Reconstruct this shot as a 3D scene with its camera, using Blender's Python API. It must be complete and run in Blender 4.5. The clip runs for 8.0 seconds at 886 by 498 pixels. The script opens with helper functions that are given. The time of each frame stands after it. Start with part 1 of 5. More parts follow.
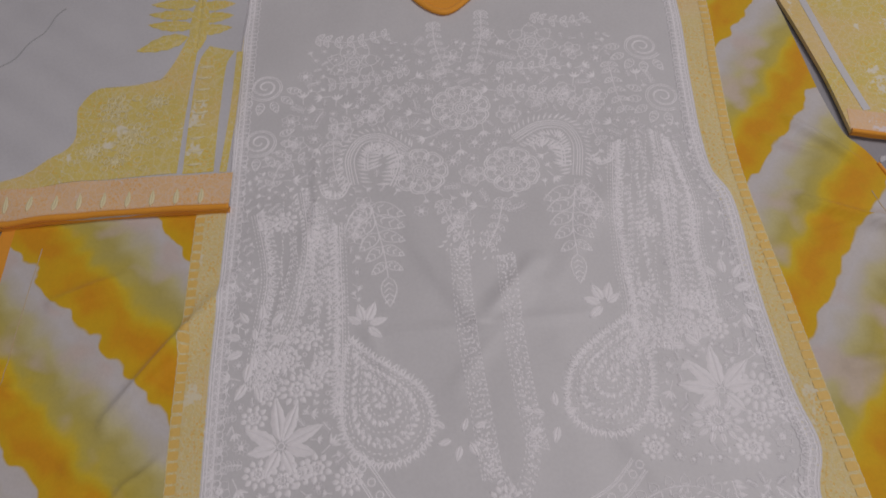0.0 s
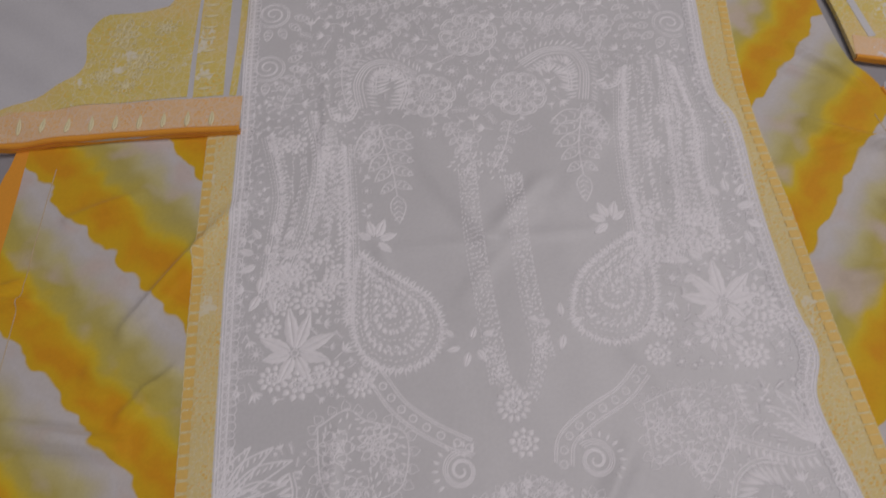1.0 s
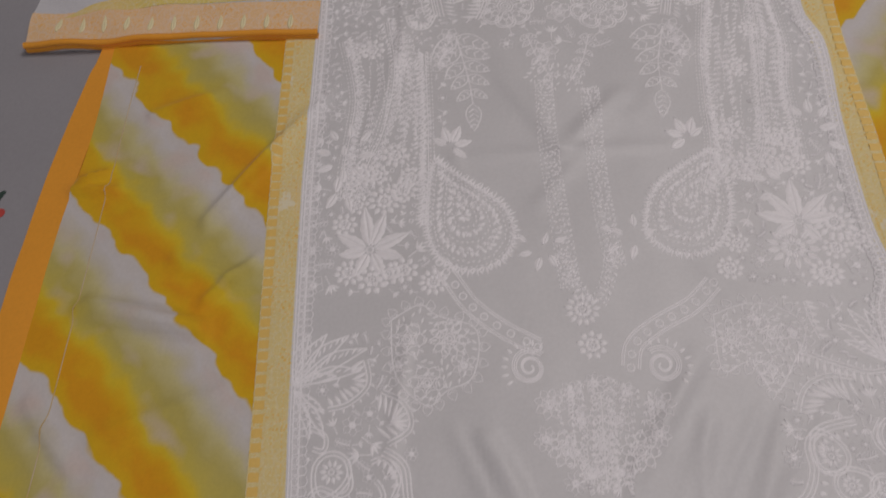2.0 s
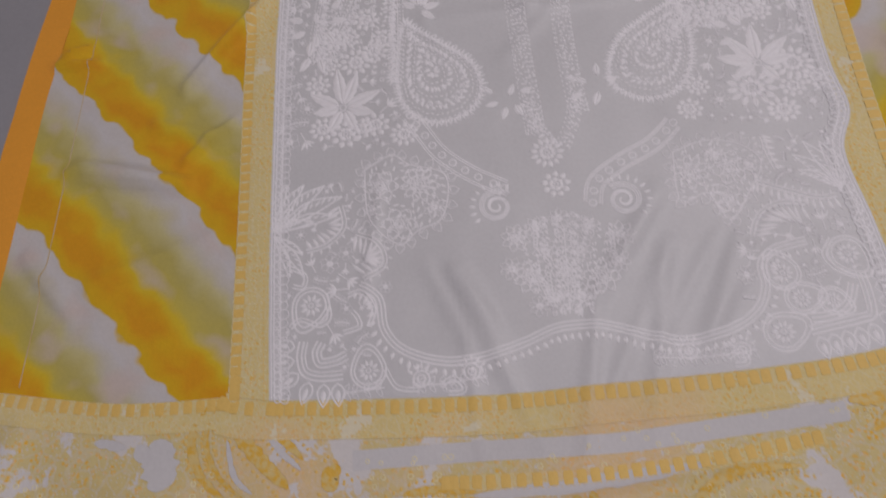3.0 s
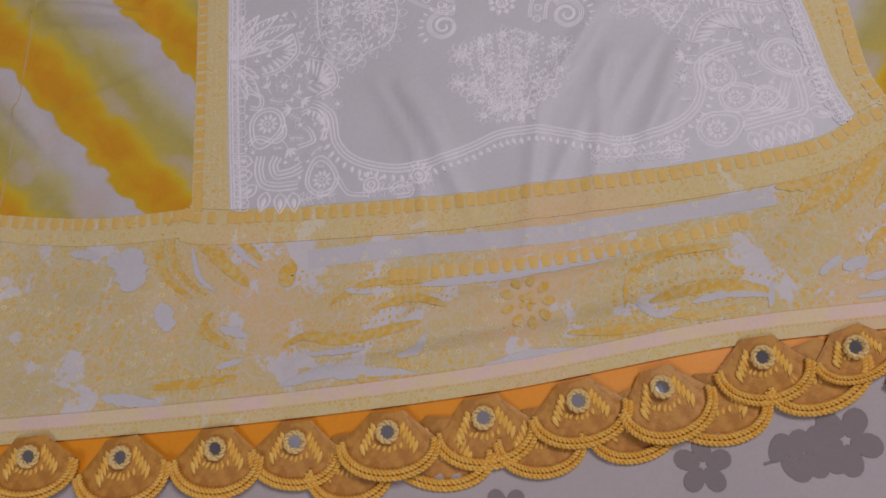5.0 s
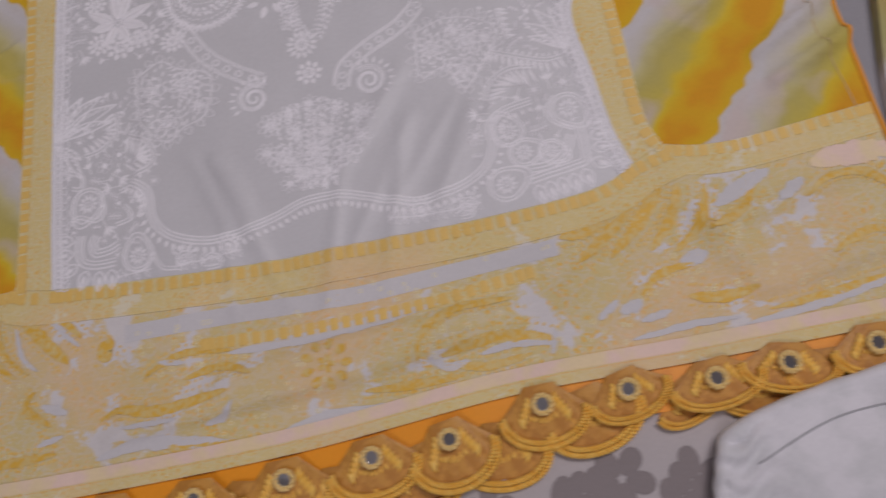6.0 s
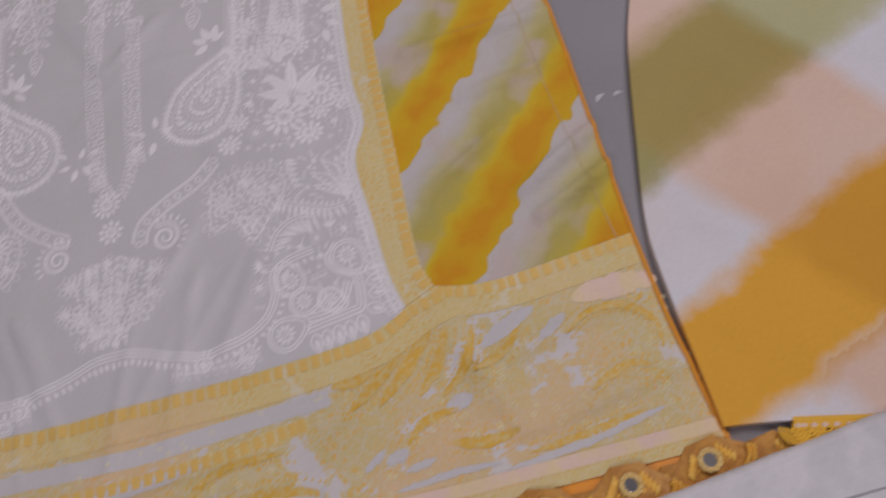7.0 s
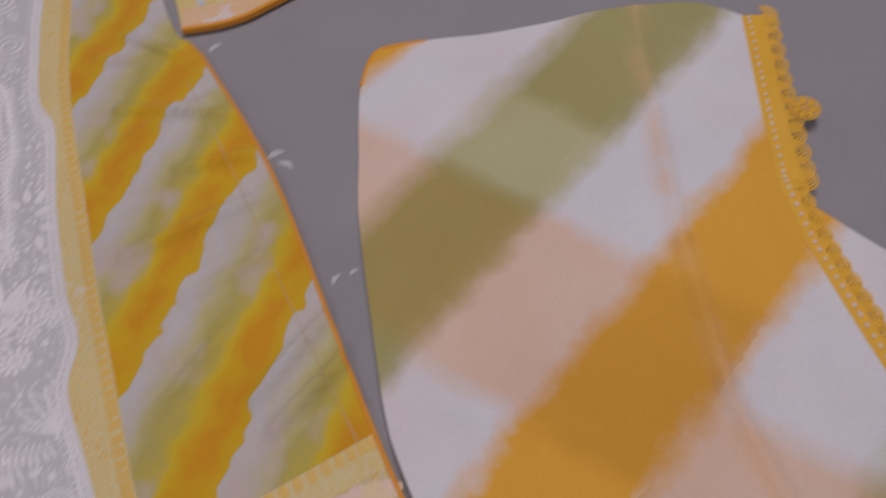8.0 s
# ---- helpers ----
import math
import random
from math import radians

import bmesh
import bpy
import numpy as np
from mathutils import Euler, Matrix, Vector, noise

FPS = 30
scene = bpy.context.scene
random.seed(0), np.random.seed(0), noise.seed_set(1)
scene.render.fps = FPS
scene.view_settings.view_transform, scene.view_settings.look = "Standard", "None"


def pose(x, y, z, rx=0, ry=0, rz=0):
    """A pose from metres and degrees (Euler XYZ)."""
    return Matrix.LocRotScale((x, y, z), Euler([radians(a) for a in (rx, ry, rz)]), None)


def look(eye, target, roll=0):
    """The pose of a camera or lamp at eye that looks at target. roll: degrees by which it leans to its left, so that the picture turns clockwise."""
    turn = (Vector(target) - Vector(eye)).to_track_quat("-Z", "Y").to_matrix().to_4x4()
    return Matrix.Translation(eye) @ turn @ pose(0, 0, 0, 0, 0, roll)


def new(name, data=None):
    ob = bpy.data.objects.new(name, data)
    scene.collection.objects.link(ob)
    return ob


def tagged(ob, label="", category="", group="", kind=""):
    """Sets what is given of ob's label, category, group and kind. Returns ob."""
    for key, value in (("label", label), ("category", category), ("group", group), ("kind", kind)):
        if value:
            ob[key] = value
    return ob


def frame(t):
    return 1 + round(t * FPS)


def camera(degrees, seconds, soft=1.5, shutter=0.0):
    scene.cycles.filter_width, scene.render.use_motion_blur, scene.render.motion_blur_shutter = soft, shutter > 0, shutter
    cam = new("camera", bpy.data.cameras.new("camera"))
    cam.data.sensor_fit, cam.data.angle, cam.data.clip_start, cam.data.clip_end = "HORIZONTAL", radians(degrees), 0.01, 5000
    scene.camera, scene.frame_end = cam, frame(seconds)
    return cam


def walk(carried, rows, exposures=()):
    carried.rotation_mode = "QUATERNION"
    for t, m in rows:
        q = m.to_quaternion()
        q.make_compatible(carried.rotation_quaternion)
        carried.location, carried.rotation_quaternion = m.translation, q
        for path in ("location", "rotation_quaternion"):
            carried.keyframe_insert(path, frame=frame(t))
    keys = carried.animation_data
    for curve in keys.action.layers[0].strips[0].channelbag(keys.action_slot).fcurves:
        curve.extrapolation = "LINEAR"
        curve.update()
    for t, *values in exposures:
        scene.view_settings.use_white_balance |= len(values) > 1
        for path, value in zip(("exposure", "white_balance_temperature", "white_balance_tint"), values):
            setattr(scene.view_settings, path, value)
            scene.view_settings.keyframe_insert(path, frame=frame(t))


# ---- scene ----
cam = camera(65.0, 8.0, soft=1.6, shutter=0.45)
PATH = [
    (0, (0.14, 0.078, 0.468), (0.163, 1.12, -1.238), -1.6),
    (0.5, (0.144, 0.061, 0.465), (0.165, 1.055, -1.269), -1.3),
    (1, (0.132, 0.039, 0.457), (0.15, 1.006, -1.294), -1.7),
    (1.2, (0.124, 0.028, 0.449), (0.12, 0.983, -1.308), -2.3),
    (2.3, (0.103, -0.01, 0.449), (-0.009, 0.787, -1.382), -7.0),
    (2.5, (0.109, -0.028, 0.443), (-0.016, 0.746, -1.397), -8.2),
    (3, (0.133, -0.072, 0.438), (0.01, 0.654, -1.421), -10.6),
    (3.5, (0.157, -0.093, 0.433), (0.031, 0.571, -1.45), -12.0),
    (4, (0.175, -0.114, 0.424), (0.084, 0.465, -1.488), -10.1),
    (4.2, (0.174, -0.126, 0.422), (0.094, 0.426, -1.499), -9.8),
    (5.3, (0.181, -0.169, 0.429), (-0.015, 0.438, -1.466), -20.4),
    (5.5, (0.21, -0.167, 0.431), (0.027, 0.461, -1.459), -20.4),
    (6, (0.307, -0.145, 0.444), (0.152, 0.457, -1.457), -20.5),
    (6.5, (0.407, -0.152, 0.438), (0.261, 0.617, -1.403), -17.8),
    (7, (0.479, -0.118, 0.447), (0.306, 0.681, -1.378), -22.2),
    (7.5, (0.559, -0.09, 0.415), (0.51, 0.784, -1.383), -17.4),
    (8, (0.613, -0.065, 0.42), (0.754, 0.903, -1.324), -12.4),
]
EXPOSURES = [(0.0, -1.12, 6680, 10), (1.2, -1.12, 6680, 10), (2.3, -1.06, 6930, 9), (2.8, -1.03, 6680, 11), (4.0, -0.99, 6500, 18), (5.5, -0.98, 6480, 16), (6.5, -1.02, 6530, 14), (7.5, -1.06, 6600, 17), (8.0, -1.06, 6630, 17)]
walk(cam, [(t, look(eye, target, roll)) for t, eye, target, roll in PATH], EXPOSURES)

# ---- light: a ceiling panel and an added fill lamp in a closed bedroom ----
world = bpy.data.worlds.new("room_air")
scene.world = world
world.use_nodes = True
world.node_tree.nodes["Background"].inputs[0].default_value = (0.75, 0.8, 1.0, 1)
world.node_tree.nodes["Background"].inputs[1].default_value = 0.05


def area_lamp(name, eye, target, sx, sy, watts, colour):
    data = bpy.data.lights.new(name, "AREA")
    data.shape, data.size, data.size_y, data.energy, data.color = "RECTANGLE", sx, sy, watts, colour
    ob = new(name, data)
    ob.matrix_world = look(eye, target)
    return ob


area_lamp("ceiling_light", (1.05, 0.70, 2.0), (0.25, 0.15, 0.0), 0.9, 0.7, 38.5, (1.0, 0.95, 0.975))
# added fill from the south that evens out the brightness; no window stands there
area_lamp("fill_light", (-0.3, -1.5, 1.9), (0.25, 0.1, 0.0), 1.2, 0.7, 17.5, (1.0, 0.96, 1.04))


# ---- materials ----
def nodes_of(name):
    m = bpy.data.materials.new(name)
    m.use_nodes = True
    t = m.node_tree
    return m, t, t.nodes["Principled BSDF"]


def add(t, kind, **values):
    n = t.nodes.new(kind)
    for k, v in values.items():
        n.inputs[k].default_value = v
    return n


def math_node(t, op, a, b=None, clamp=False):
    n = t.nodes.new("ShaderNodeMath")
    n.operation, n.use_clamp = op, clamp
    for i, v in enumerate((a, b)):
        if v is None:
            continue
        if isinstance(v, (int, float)):
            n.inputs[i].default_value = v
        else:
            t.links.new(v, n.inputs[i])
    return n.outputs[0]


def ramp(t, fac, stops, interpolation="LINEAR"):
    n = t.nodes.new("ShaderNodeValToRGB")
    n.color_ramp.interpolation = interpolation
    while len(n.color_ramp.elements) < len(stops):
        n.color_ramp.elements.new(0.5)
    for e, (p, c) in zip(n.color_ramp.elements, stops):
        e.position, e.color = p, (*c, 1) if len(c) == 3 else c
    if fac is not None:
        t.links.new(fac, n.inputs[0])
    return n.outputs[0]


def mix(t, fac, a, b, mode="MIX"):
    n = t.nodes.new("ShaderNodeMix")
    n.data_type, n.blend_type = "RGBA", mode
    for i, v in ((0, fac), (6, a), (7, b)):
        if isinstance(v, (int, float)):
            n.inputs[i].default_value = v
        elif isinstance(v, tuple):
            n.inputs[i].default_value = (*v, 1)
        else:
            t.links.new(v, n.inputs[i])
    return n.outputs[2]


def place(t):
    return t.nodes.new("ShaderNodeTexCoord").outputs["Object"]


def noise_of(t, vec, scale, detail=3.0, rough=0.5):
    n = add(t, "ShaderNodeTexNoise", Scale=scale, Detail=detail, Roughness=rough)
    t.links.new(vec, n.inputs["Vector"])
    return n.outputs["Fac"]


def finish_cloth(t, bsdf, vec, colour, rough=0.85, weave=900.0, bump=0.25, sheen=0.15):
    """Soft mottling and a woven relief on top of a colour."""
    broad = noise_of(t, vec, 14.0, 4.0)
    fine = noise_of(t, vec, 420.0, 2.0)
    shade = math_node(t, "ADD", math_node(t, "MULTIPLY", broad, 0.16), math_node(t, "MULTIPLY", fine, 0.14))
    shade = math_node(t, "ADD", shade, 0.85)
    tint = t.nodes.new("ShaderNodeCombineColor")
    for i in range(3):
        t.links.new(shade, tint.inputs[i])
    t.links.new(mix(t, 1.0, colour, tint.outputs[0], "MULTIPLY"), bsdf.inputs["Base Color"])
    bsdf.inputs["Roughness"].default_value = rough
    bsdf.inputs["Sheen Weight"].default_value = sheen
    b = add(t, "ShaderNodeBump", Strength=bump, Distance=0.0004)
    t.links.new(noise_of(t, vec, weave, 2.0), b.inputs["Height"])
    t.links.new(b.outputs[0], bsdf.inputs["Normal"])


def cloth(name, colour, rough=0.85, weave=900.0, bump=0.25, second=None, scale=60.0, sheen=0.15):
    m, t, bsdf = nodes_of(name)
    vec = place(t)
    c = colour
    if second:
        c = mix(t, ramp(t, noise_of(t, vec, scale, 4.0), [(0.42, (0, 0, 0)), (0.58, (1, 1, 1))]), colour, second)
    finish_cloth(t, bsdf, vec, c, rough, weave, bump, sheen)
    return m


def tie_dye(name, ax, ay, start, period):
    """Slanted dyed stripes: a wavy hard edge, then orange, yellow, olive and white."""
    m, t, bsdf = nodes_of(name)
    vec = place(t)
    sep = t.nodes.new("ShaderNodeSeparateXYZ")
    t.links.new(vec, sep.inputs[0])
    u = math_node(t, "ADD", math_node(t, "MULTIPLY", sep.outputs[0], ax), math_node(t, "MULTIPLY", sep.outputs[1], ay))
    wav = math_node(t, "MULTIPLY", math_node(t, "SUBTRACT", noise_of(t, vec, 42.0, 1.5), 0.5), 0.034)
    wav2 = math_node(t, "MULTIPLY", math_node(t, "SUBTRACT", noise_of(t, vec, 11.0, 1.0), 0.5), 0.022)
    u = math_node(t, "ADD", math_node(t, "ADD", u, wav), wav2)
    f = math_node(t, "FRACT", math_node(t, "DIVIDE", math_node(t, "SUBTRACT", u, start), period))
    col = ramp(t, f, DYE)
    deep = ramp(t, f, [(0.0, (0, 0, 0)), (0.05, (0.2, 0.2, 0.2)), (0.13, (1, 1, 1)), (0.24, (1, 1, 1)), (0.36, (0, 0, 0))])
    blot = ramp(t, noise_of(t, vec, 30.0, 2.0), [(0.32, (0, 0, 0)), (0.54, (1, 1, 1))])
    col = mix(t, mix(t, 1.0, deep, blot, "MULTIPLY"), col, (0.70, 0.320, 0.003))
    pale = ramp(t, f, [(0.38, (0, 0, 0)), (0.5, (1, 1, 1)), (0.93, (1, 1, 1)), (0.99, (0, 0, 0))])
    blot2 = ramp(t, noise_of(t, vec, 22.0, 2.0), [(0.52, (0, 0, 0)), (0.66, (0.75, 0.75, 0.75))])
    col = mix(t, mix(t, 1.0, pale, blot2, "MULTIPLY"), col, (0.61, 0.505, 0.465))
    finish_cloth(t, bsdf, vec, col, 0.8, 700.0, 0.3)
    return m


DYE = [(0.0, (0.690, 0.425, 0.005)), (0.10, (0.710, 0.410, 0.004)), (0.30, (0.715, 0.425, 0.005)), (0.385, (0.690, 0.490, 0.020)),
       (0.45, (0.560, 0.455, 0.080)), (0.57, (0.495, 0.420, 0.120)), (0.69, (0.570, 0.515, 0.260)), (0.79, (0.570, 0.530, 0.450)),
       (0.90, (0.600, 0.575, 0.575)), (0.982, (0.595, 0.560, 0.545)), (1.0, (0.640, 0.410, 0.015))]


def dupatta_dye(name):
    """Broad crossing bands: orange, olive, blush and white, all with soft edges."""
    m, t, bsdf = nodes_of(name)
    vec = place(t)
    sep = t.nodes.new("ShaderNodeSeparateXYZ")
    t.links.new(vec, sep.inputs[0])
    wob = math_node(t, "MULTIPLY", math_node(t, "SUBTRACT", noise_of(t, vec, 30.0, 6.0, 0.65), 0.5), 0.034)
    w = math_node(t, "ADD", math_node(t, "SUBTRACT", sep.outputs[1], math_node(t, "MULTIPLY", sep.outputs[0], 0.55)), wob)
    wob2 = math_node(t, "MULTIPLY", math_node(t, "SUBTRACT", noise_of(t, vec, 17.0, 2.0), 0.5), 0.03)
    s = math_node(t, "ADD", math_node(t, "ADD", sep.outputs[0], math_node(t, "MULTIPLY", sep.outputs[1], 0.75)), wob2)
    s = math_node(t, "ADD", s, math_node(t, "MULTIPLY", math_node(t, "LESS_THAN", w, -0.408), 0.075))
    fs = math_node(t, "DIVIDE", math_node(t, "SUBTRACT", s, 0.5), 0.7)
    blush = ramp(t, fs, [(0.0, (0, 0, 0)), (0.245, (0, 0, 0)), (0.275, (1, 1, 1)), (0.475, (1, 1, 1)), (0.510, (0, 0, 0)), (0.95, (0, 0, 0)), (1.0, (1, 1, 1))])
    haze = ramp(t, noise_of(t, vec, 9.0, 3.0), [(0.40, (0, 0, 0)), (0.70, (0.45, 0.45, 0.45))])
    blush = mix(t, haze, blush, (0.45, 0.45, 0.45))
    base = mix(t, blush, (0.75, 0.755, 0.81), (0.78, 0.55, 0.42))
    fw = math_node(t, "FRACT", math_node(t, "DIVIDE", math_node(t, "ADD", w, 0.612), 0.39))
    orange = ramp(t, fw, [(0.490, (0, 0, 0)), (0.545, (1, 1, 1)), (0.725, (1, 1, 1)), (0.775, (0, 0, 0))])
    olive = ramp(t, fw, [(0.0, (0.9, 0.9, 0.9)), (0.03, (1, 1, 1)), (0.21, (1, 1, 1)), (0.29, (0, 0, 0)), (0.95, (0, 0, 0)), (1.0, (0.9, 0.9, 0.9))])
    light = ramp(t, fs, [(0.485, (0, 0, 0)), (0.515, (1, 1, 1)), (0.625, (1, 1, 1)), (0.655, (0, 0, 0))])
    oc = mix(t, blush, mix(t, light, (0.40, 0.375, 0.15), (0.52, 0.51, 0.28)), (0.44, 0.33, 0.10))
    og = mix(t, blush, (0.84, 0.43, 0.04), (0.72, 0.35, 0.03))
    col = mix(t, olive, base, oc)
    col = mix(t, orange, col, og)
    # a run of blush dye along the lengthwise fold
    y = sep.outputs[1]
    fold = math_node(t, "ADD", math_node(t, "MULTIPLY", math_node(t, "MULTIPLY", y, y), 0.40), math_node(t, "ADD", math_node(t, "MULTIPLY", y, 0.17), 0.771))
    off = math_node(t, "ABSOLUTE", math_node(t, "ADD", math_node(t, "SUBTRACT", sep.outputs[0], fold), math_node(t, "MULTIPLY", wob2, 0.3)))
    run = ramp(t, off, [(0.0, (0.5, 0.5, 0.5)), (0.003, (0.34, 0.34, 0.34)), (0.014, (0, 0, 0))])
    run = mix(t, 1.0, run, ramp(t, noise_of(t, vec, 24.0, 2.0), [(0.35, (0.2, 0.2, 0.2)), (0.6, (1, 1, 1))]), "MULTIPLY")
    col = mix(t, run, col, (0.84, 0.50, 0.27))
    finish_cloth(t, bsdf, vec, col, 0.8, 800.0, 0.25)
    return m


def brocade(name, ground, thread, cover=0.5, scale=250.0, deep=(0.80, 0.52, 0.10)):
    """A jacquard: thread figures of two yellows with patches of bare ground between them."""
    m, t, bsdf = nodes_of(name)
    vec = place(t)
    warp = add(t, "ShaderNodeTexNoise", Scale=45.0, Detail=2.0)
    t.links.new(vec, warp.inputs["Vector"])
    bent = t.nodes.new("ShaderNodeVectorMath")
    bent.operation = "MULTIPLY_ADD"
    t.links.new(warp.outputs["Color"], bent.inputs[0])
    bent.inputs[1].default_value = (0.012, 0.012, 0.012)
    t.links.new(vec, bent.inputs[2])
    v = add(t, "ShaderNodeTexVoronoi", Scale=scale)
    t.links.new(bent.outputs[0], v.inputs["Vector"])
    dots = ramp(t, v.outputs["Distance"], [(0.25, (1, 1, 1)), (0.42, (0, 0, 0))])
    v2 = add(t, "ShaderNodeTexVoronoi", Scale=scale * 0.32)
    v2.feature = "DISTANCE_TO_EDGE"
    t.links.new(bent.outputs[0], v2.inputs["Vector"])
    veins = ramp(t, v2.outputs["Distance"], [(0.03, (1, 1, 1)), (0.09, (0, 0, 0))])
    zone = ramp(t, noise_of(t, vec, 30.0, 3.0), [(0.42, (0.1, 0.1, 0.1)), (0.58, (1, 1, 1))])
    body = mix(t, mix(t, 1.0, dots, zone, "MULTIPLY"), thread, deep)
    v3 = add(t, "ShaderNodeTexVoronoi", Scale=scale * 1.7)
    t.links.new(vec, v3.inputs["Vector"])
    specks = ramp(t, v3.outputs["Distance"], [(0.18, (1, 1, 1)), (0.34, (0, 0, 0))])
    body = mix(t, math_node(t, "MULTIPLY", specks, 0.55), body, ground)
    body = mix(t, math_node(t, "MULTIPLY", veins, 0.25), body, ground)
    field = math_node(t, "ADD", noise_of(t, bent.outputs[0], 26.0, 6.0, 0.65), math_node(t, "MULTIPLY", v.outputs["Distance"], 0.05))
    bare = ramp(t, field, [(0.36 + 0.28 * cover, (0, 0, 0)), (0.39 + 0.28 * cover, (1, 1, 1))])
    rosy = ramp(t, noise_of(t, vec, 7.0, 2.0), [(0.52, (0, 0, 0)), (0.68, (0.55, 0.55, 0.55))])
    body = mix(t, rosy, body, (0.80, 0.55, 0.34))
    col = mix(t, bare, body, ground)
    finish_cloth(t, bsdf, vec, col, 0.75, 600.0, 0.5)
    return m


def plain(name, colour, rough=0.5, metal=0.0):
    m, t, bsdf = nodes_of(name)
    bsdf.inputs["Base Color"].default_value = (*colour, 1)
    bsdf.inputs["Roughness"].default_value = rough
    bsdf.inputs["Metallic"].default_value = metal
    return m


M_PANEL = cloth("white_lawn", (0.640, 0.637, 0.655), 0.50, 1200.0, 0.15, sheen=0.1)
M_THREAD = cloth("white_thread", (0.895, 0.88, 0.91), 0.55, 1500.0, 0.4)
M_LACE = cloth("white_lace", (0.69, 0.68, 0.70), 0.6, 800.0, 0.6)
M_DYE_A = tie_dye("tie_dye_falling", 1.0, 1.0, 0.061, 0.128)
M_DYE_B = tie_dye("tie_dye_rising", -1.25, 1.0, -0.374, 0.1415)
M_BORDER = brocade("yellow_border", (0.78, 0.71, 0.52), (0.76, 0.62, 0.28), 1.0, 380.0, (0.80, 0.50, 0.10))
M_HEM = brocade("hem_brocade", (0.70, 0.67, 0.66), (0.70, 0.575, 0.27), 0.80, 260.0, (0.84, 0.49, 0.06))
M_CUFF = brocade("cuff_brocade", (0.80, 0.75, 0.60), (0.74, 0.60, 0.17), 1.0, 300.0, (0.80, 0.55, 0.08))
M_TAB = cloth("yellow_thread", (0.82, 0.55, 0.15), 0.6, 900.0, 0.5)
M_PALE = cloth("pale_yellow_thread", (0.82, 0.74, 0.46), 0.6, 900.0, 0.5)
M_FIG = cloth("ochre_thread", (0.78, 0.47, 0.06), 0.6, 900.0, 0.5, (0.74, 0.56, 0.22), 260.0)
M_ORANGE = cloth("orange_piping", (0.86, 0.36, 0.03), 0.75, 700.0, 0.3)
M_BLUSH = cloth("blush_tape", (0.84, 0.64, 0.54), 0.8, 700.0, 0.3, (0.84, 0.68, 0.42), 40.0)
M_BLUSHBAND = brocade("blush_band", (0.80, 0.70, 0.68), (0.84, 0.56, 0.30), 1.0, 380.0, (0.86, 0.47, 0.14))
M_SLEEVE = cloth("white_sleeve", (0.60, 0.60, 0.63), 0.75, 1000.0, 0.2)
M_ORGANZA = cloth("amber_organza", (0.50, 0.215, 0.03), 0.45, 900.0, 0.6, (0.62, 0.30, 0.05), 140.0)
M_STRIP = cloth("white_stripe", (0.645, 0.63, 0.64), 0.8, 900.0, 0.2)
M_SATIN = cloth("orange_satin", (0.92, 0.34, 0.010), 0.45, 900.0, 0.2)
M_ROPE = cloth("gold_cord", (0.95, 0.60, 0.12), 0.4, 900.0, 0.6, (0.88, 0.48, 0.06), 200.0)
M_RING = cloth("pale_gold_ring", (0.90, 0.66, 0.26), 0.4, 900.0, 0.5)
M_MIRROR = plain("mirror_glass", (0.86, 0.88, 0.92), 0.03, 1.0)
M_DUP = dupatta_dye("dupatta_dye")
M_DUPLACE = cloth("marigold_lace", (0.84, 0.47, 0.03), 0.55, 900.0, 0.6)
M_SHEET = cloth("grey_bedsheet", (0.315, 0.31, 0.335), 0.9, 700.0, 0.3)
M_PRINT = cloth("cream_bedspread", (0.50, 0.46, 0.46), 0.9, 700.0, 0.3)
M_TAUPE = cloth("taupe_print", (0.27, 0.235, 0.235), 0.9, 700.0, 0.2)
M_RED = cloth("red_print", (0.50, 0.06, 0.05), 0.85, 700.0, 0.2)
M_GREEN = cloth("dark_green_print", (0.03, 0.06, 0.05), 0.85, 700.0, 0.2)
M_WHITE = cloth("white_cotton", (0.74, 0.73, 0.76), 0.8, 700.0, 0.25, (0.66, 0.66, 0.68), 50.0)
M_SEAM = cloth("seam_and_fold_grey", (0.40, 0.40, 0.42), 0.85, 700.0, 0.3)
M_SEAMTINT = cloth("blush_seam", (0.60, 0.44, 0.20), 0.85, 700.0, 0.3, (0.60, 0.50, 0.36), 30.0)
M_WALL = cloth("room_plaster", (0.62, 0.60, 0.60), 0.9, 60.0, 0.3)
M_FLOOR = cloth("floor_terrazzo", (0.35, 0.32, 0.30), 0.5, 60.0, 0.2, (0.28, 0.26, 0.25), 30.0)
M_WOOD = cloth("bed_wood", (0.20, 0.11, 0.06), 0.5, 120.0, 0.3)


# ---- shape helpers ----
def link(name, verts, faces, material, parent=None, label="", smooth=True):
    me = bpy.data.meshes.new(name)
    me.from_pydata(verts, [], faces)
    me.materials.append(material)
    if smooth:
        me.polygons.foreach_set("use_smooth", [True] * len(me.polygons))
    me.update()
    ob = new(name, me)
    ob.parent = parent
    if label:
        tagged(ob, label)
    return ob


def thing(name, label, category, group="", kind=""):
    return tagged(new(name), label, category, group, kind)


def swell(x, y):
    """The gentle rise and fall of the bedding under everything."""
    return 0.0030 * noise.noise(Vector((x * 4.0, y * 4.0, 0.3))) + 0.0010 * noise.noise(Vector((x * 13.0, y * 13.0, 4.0)))


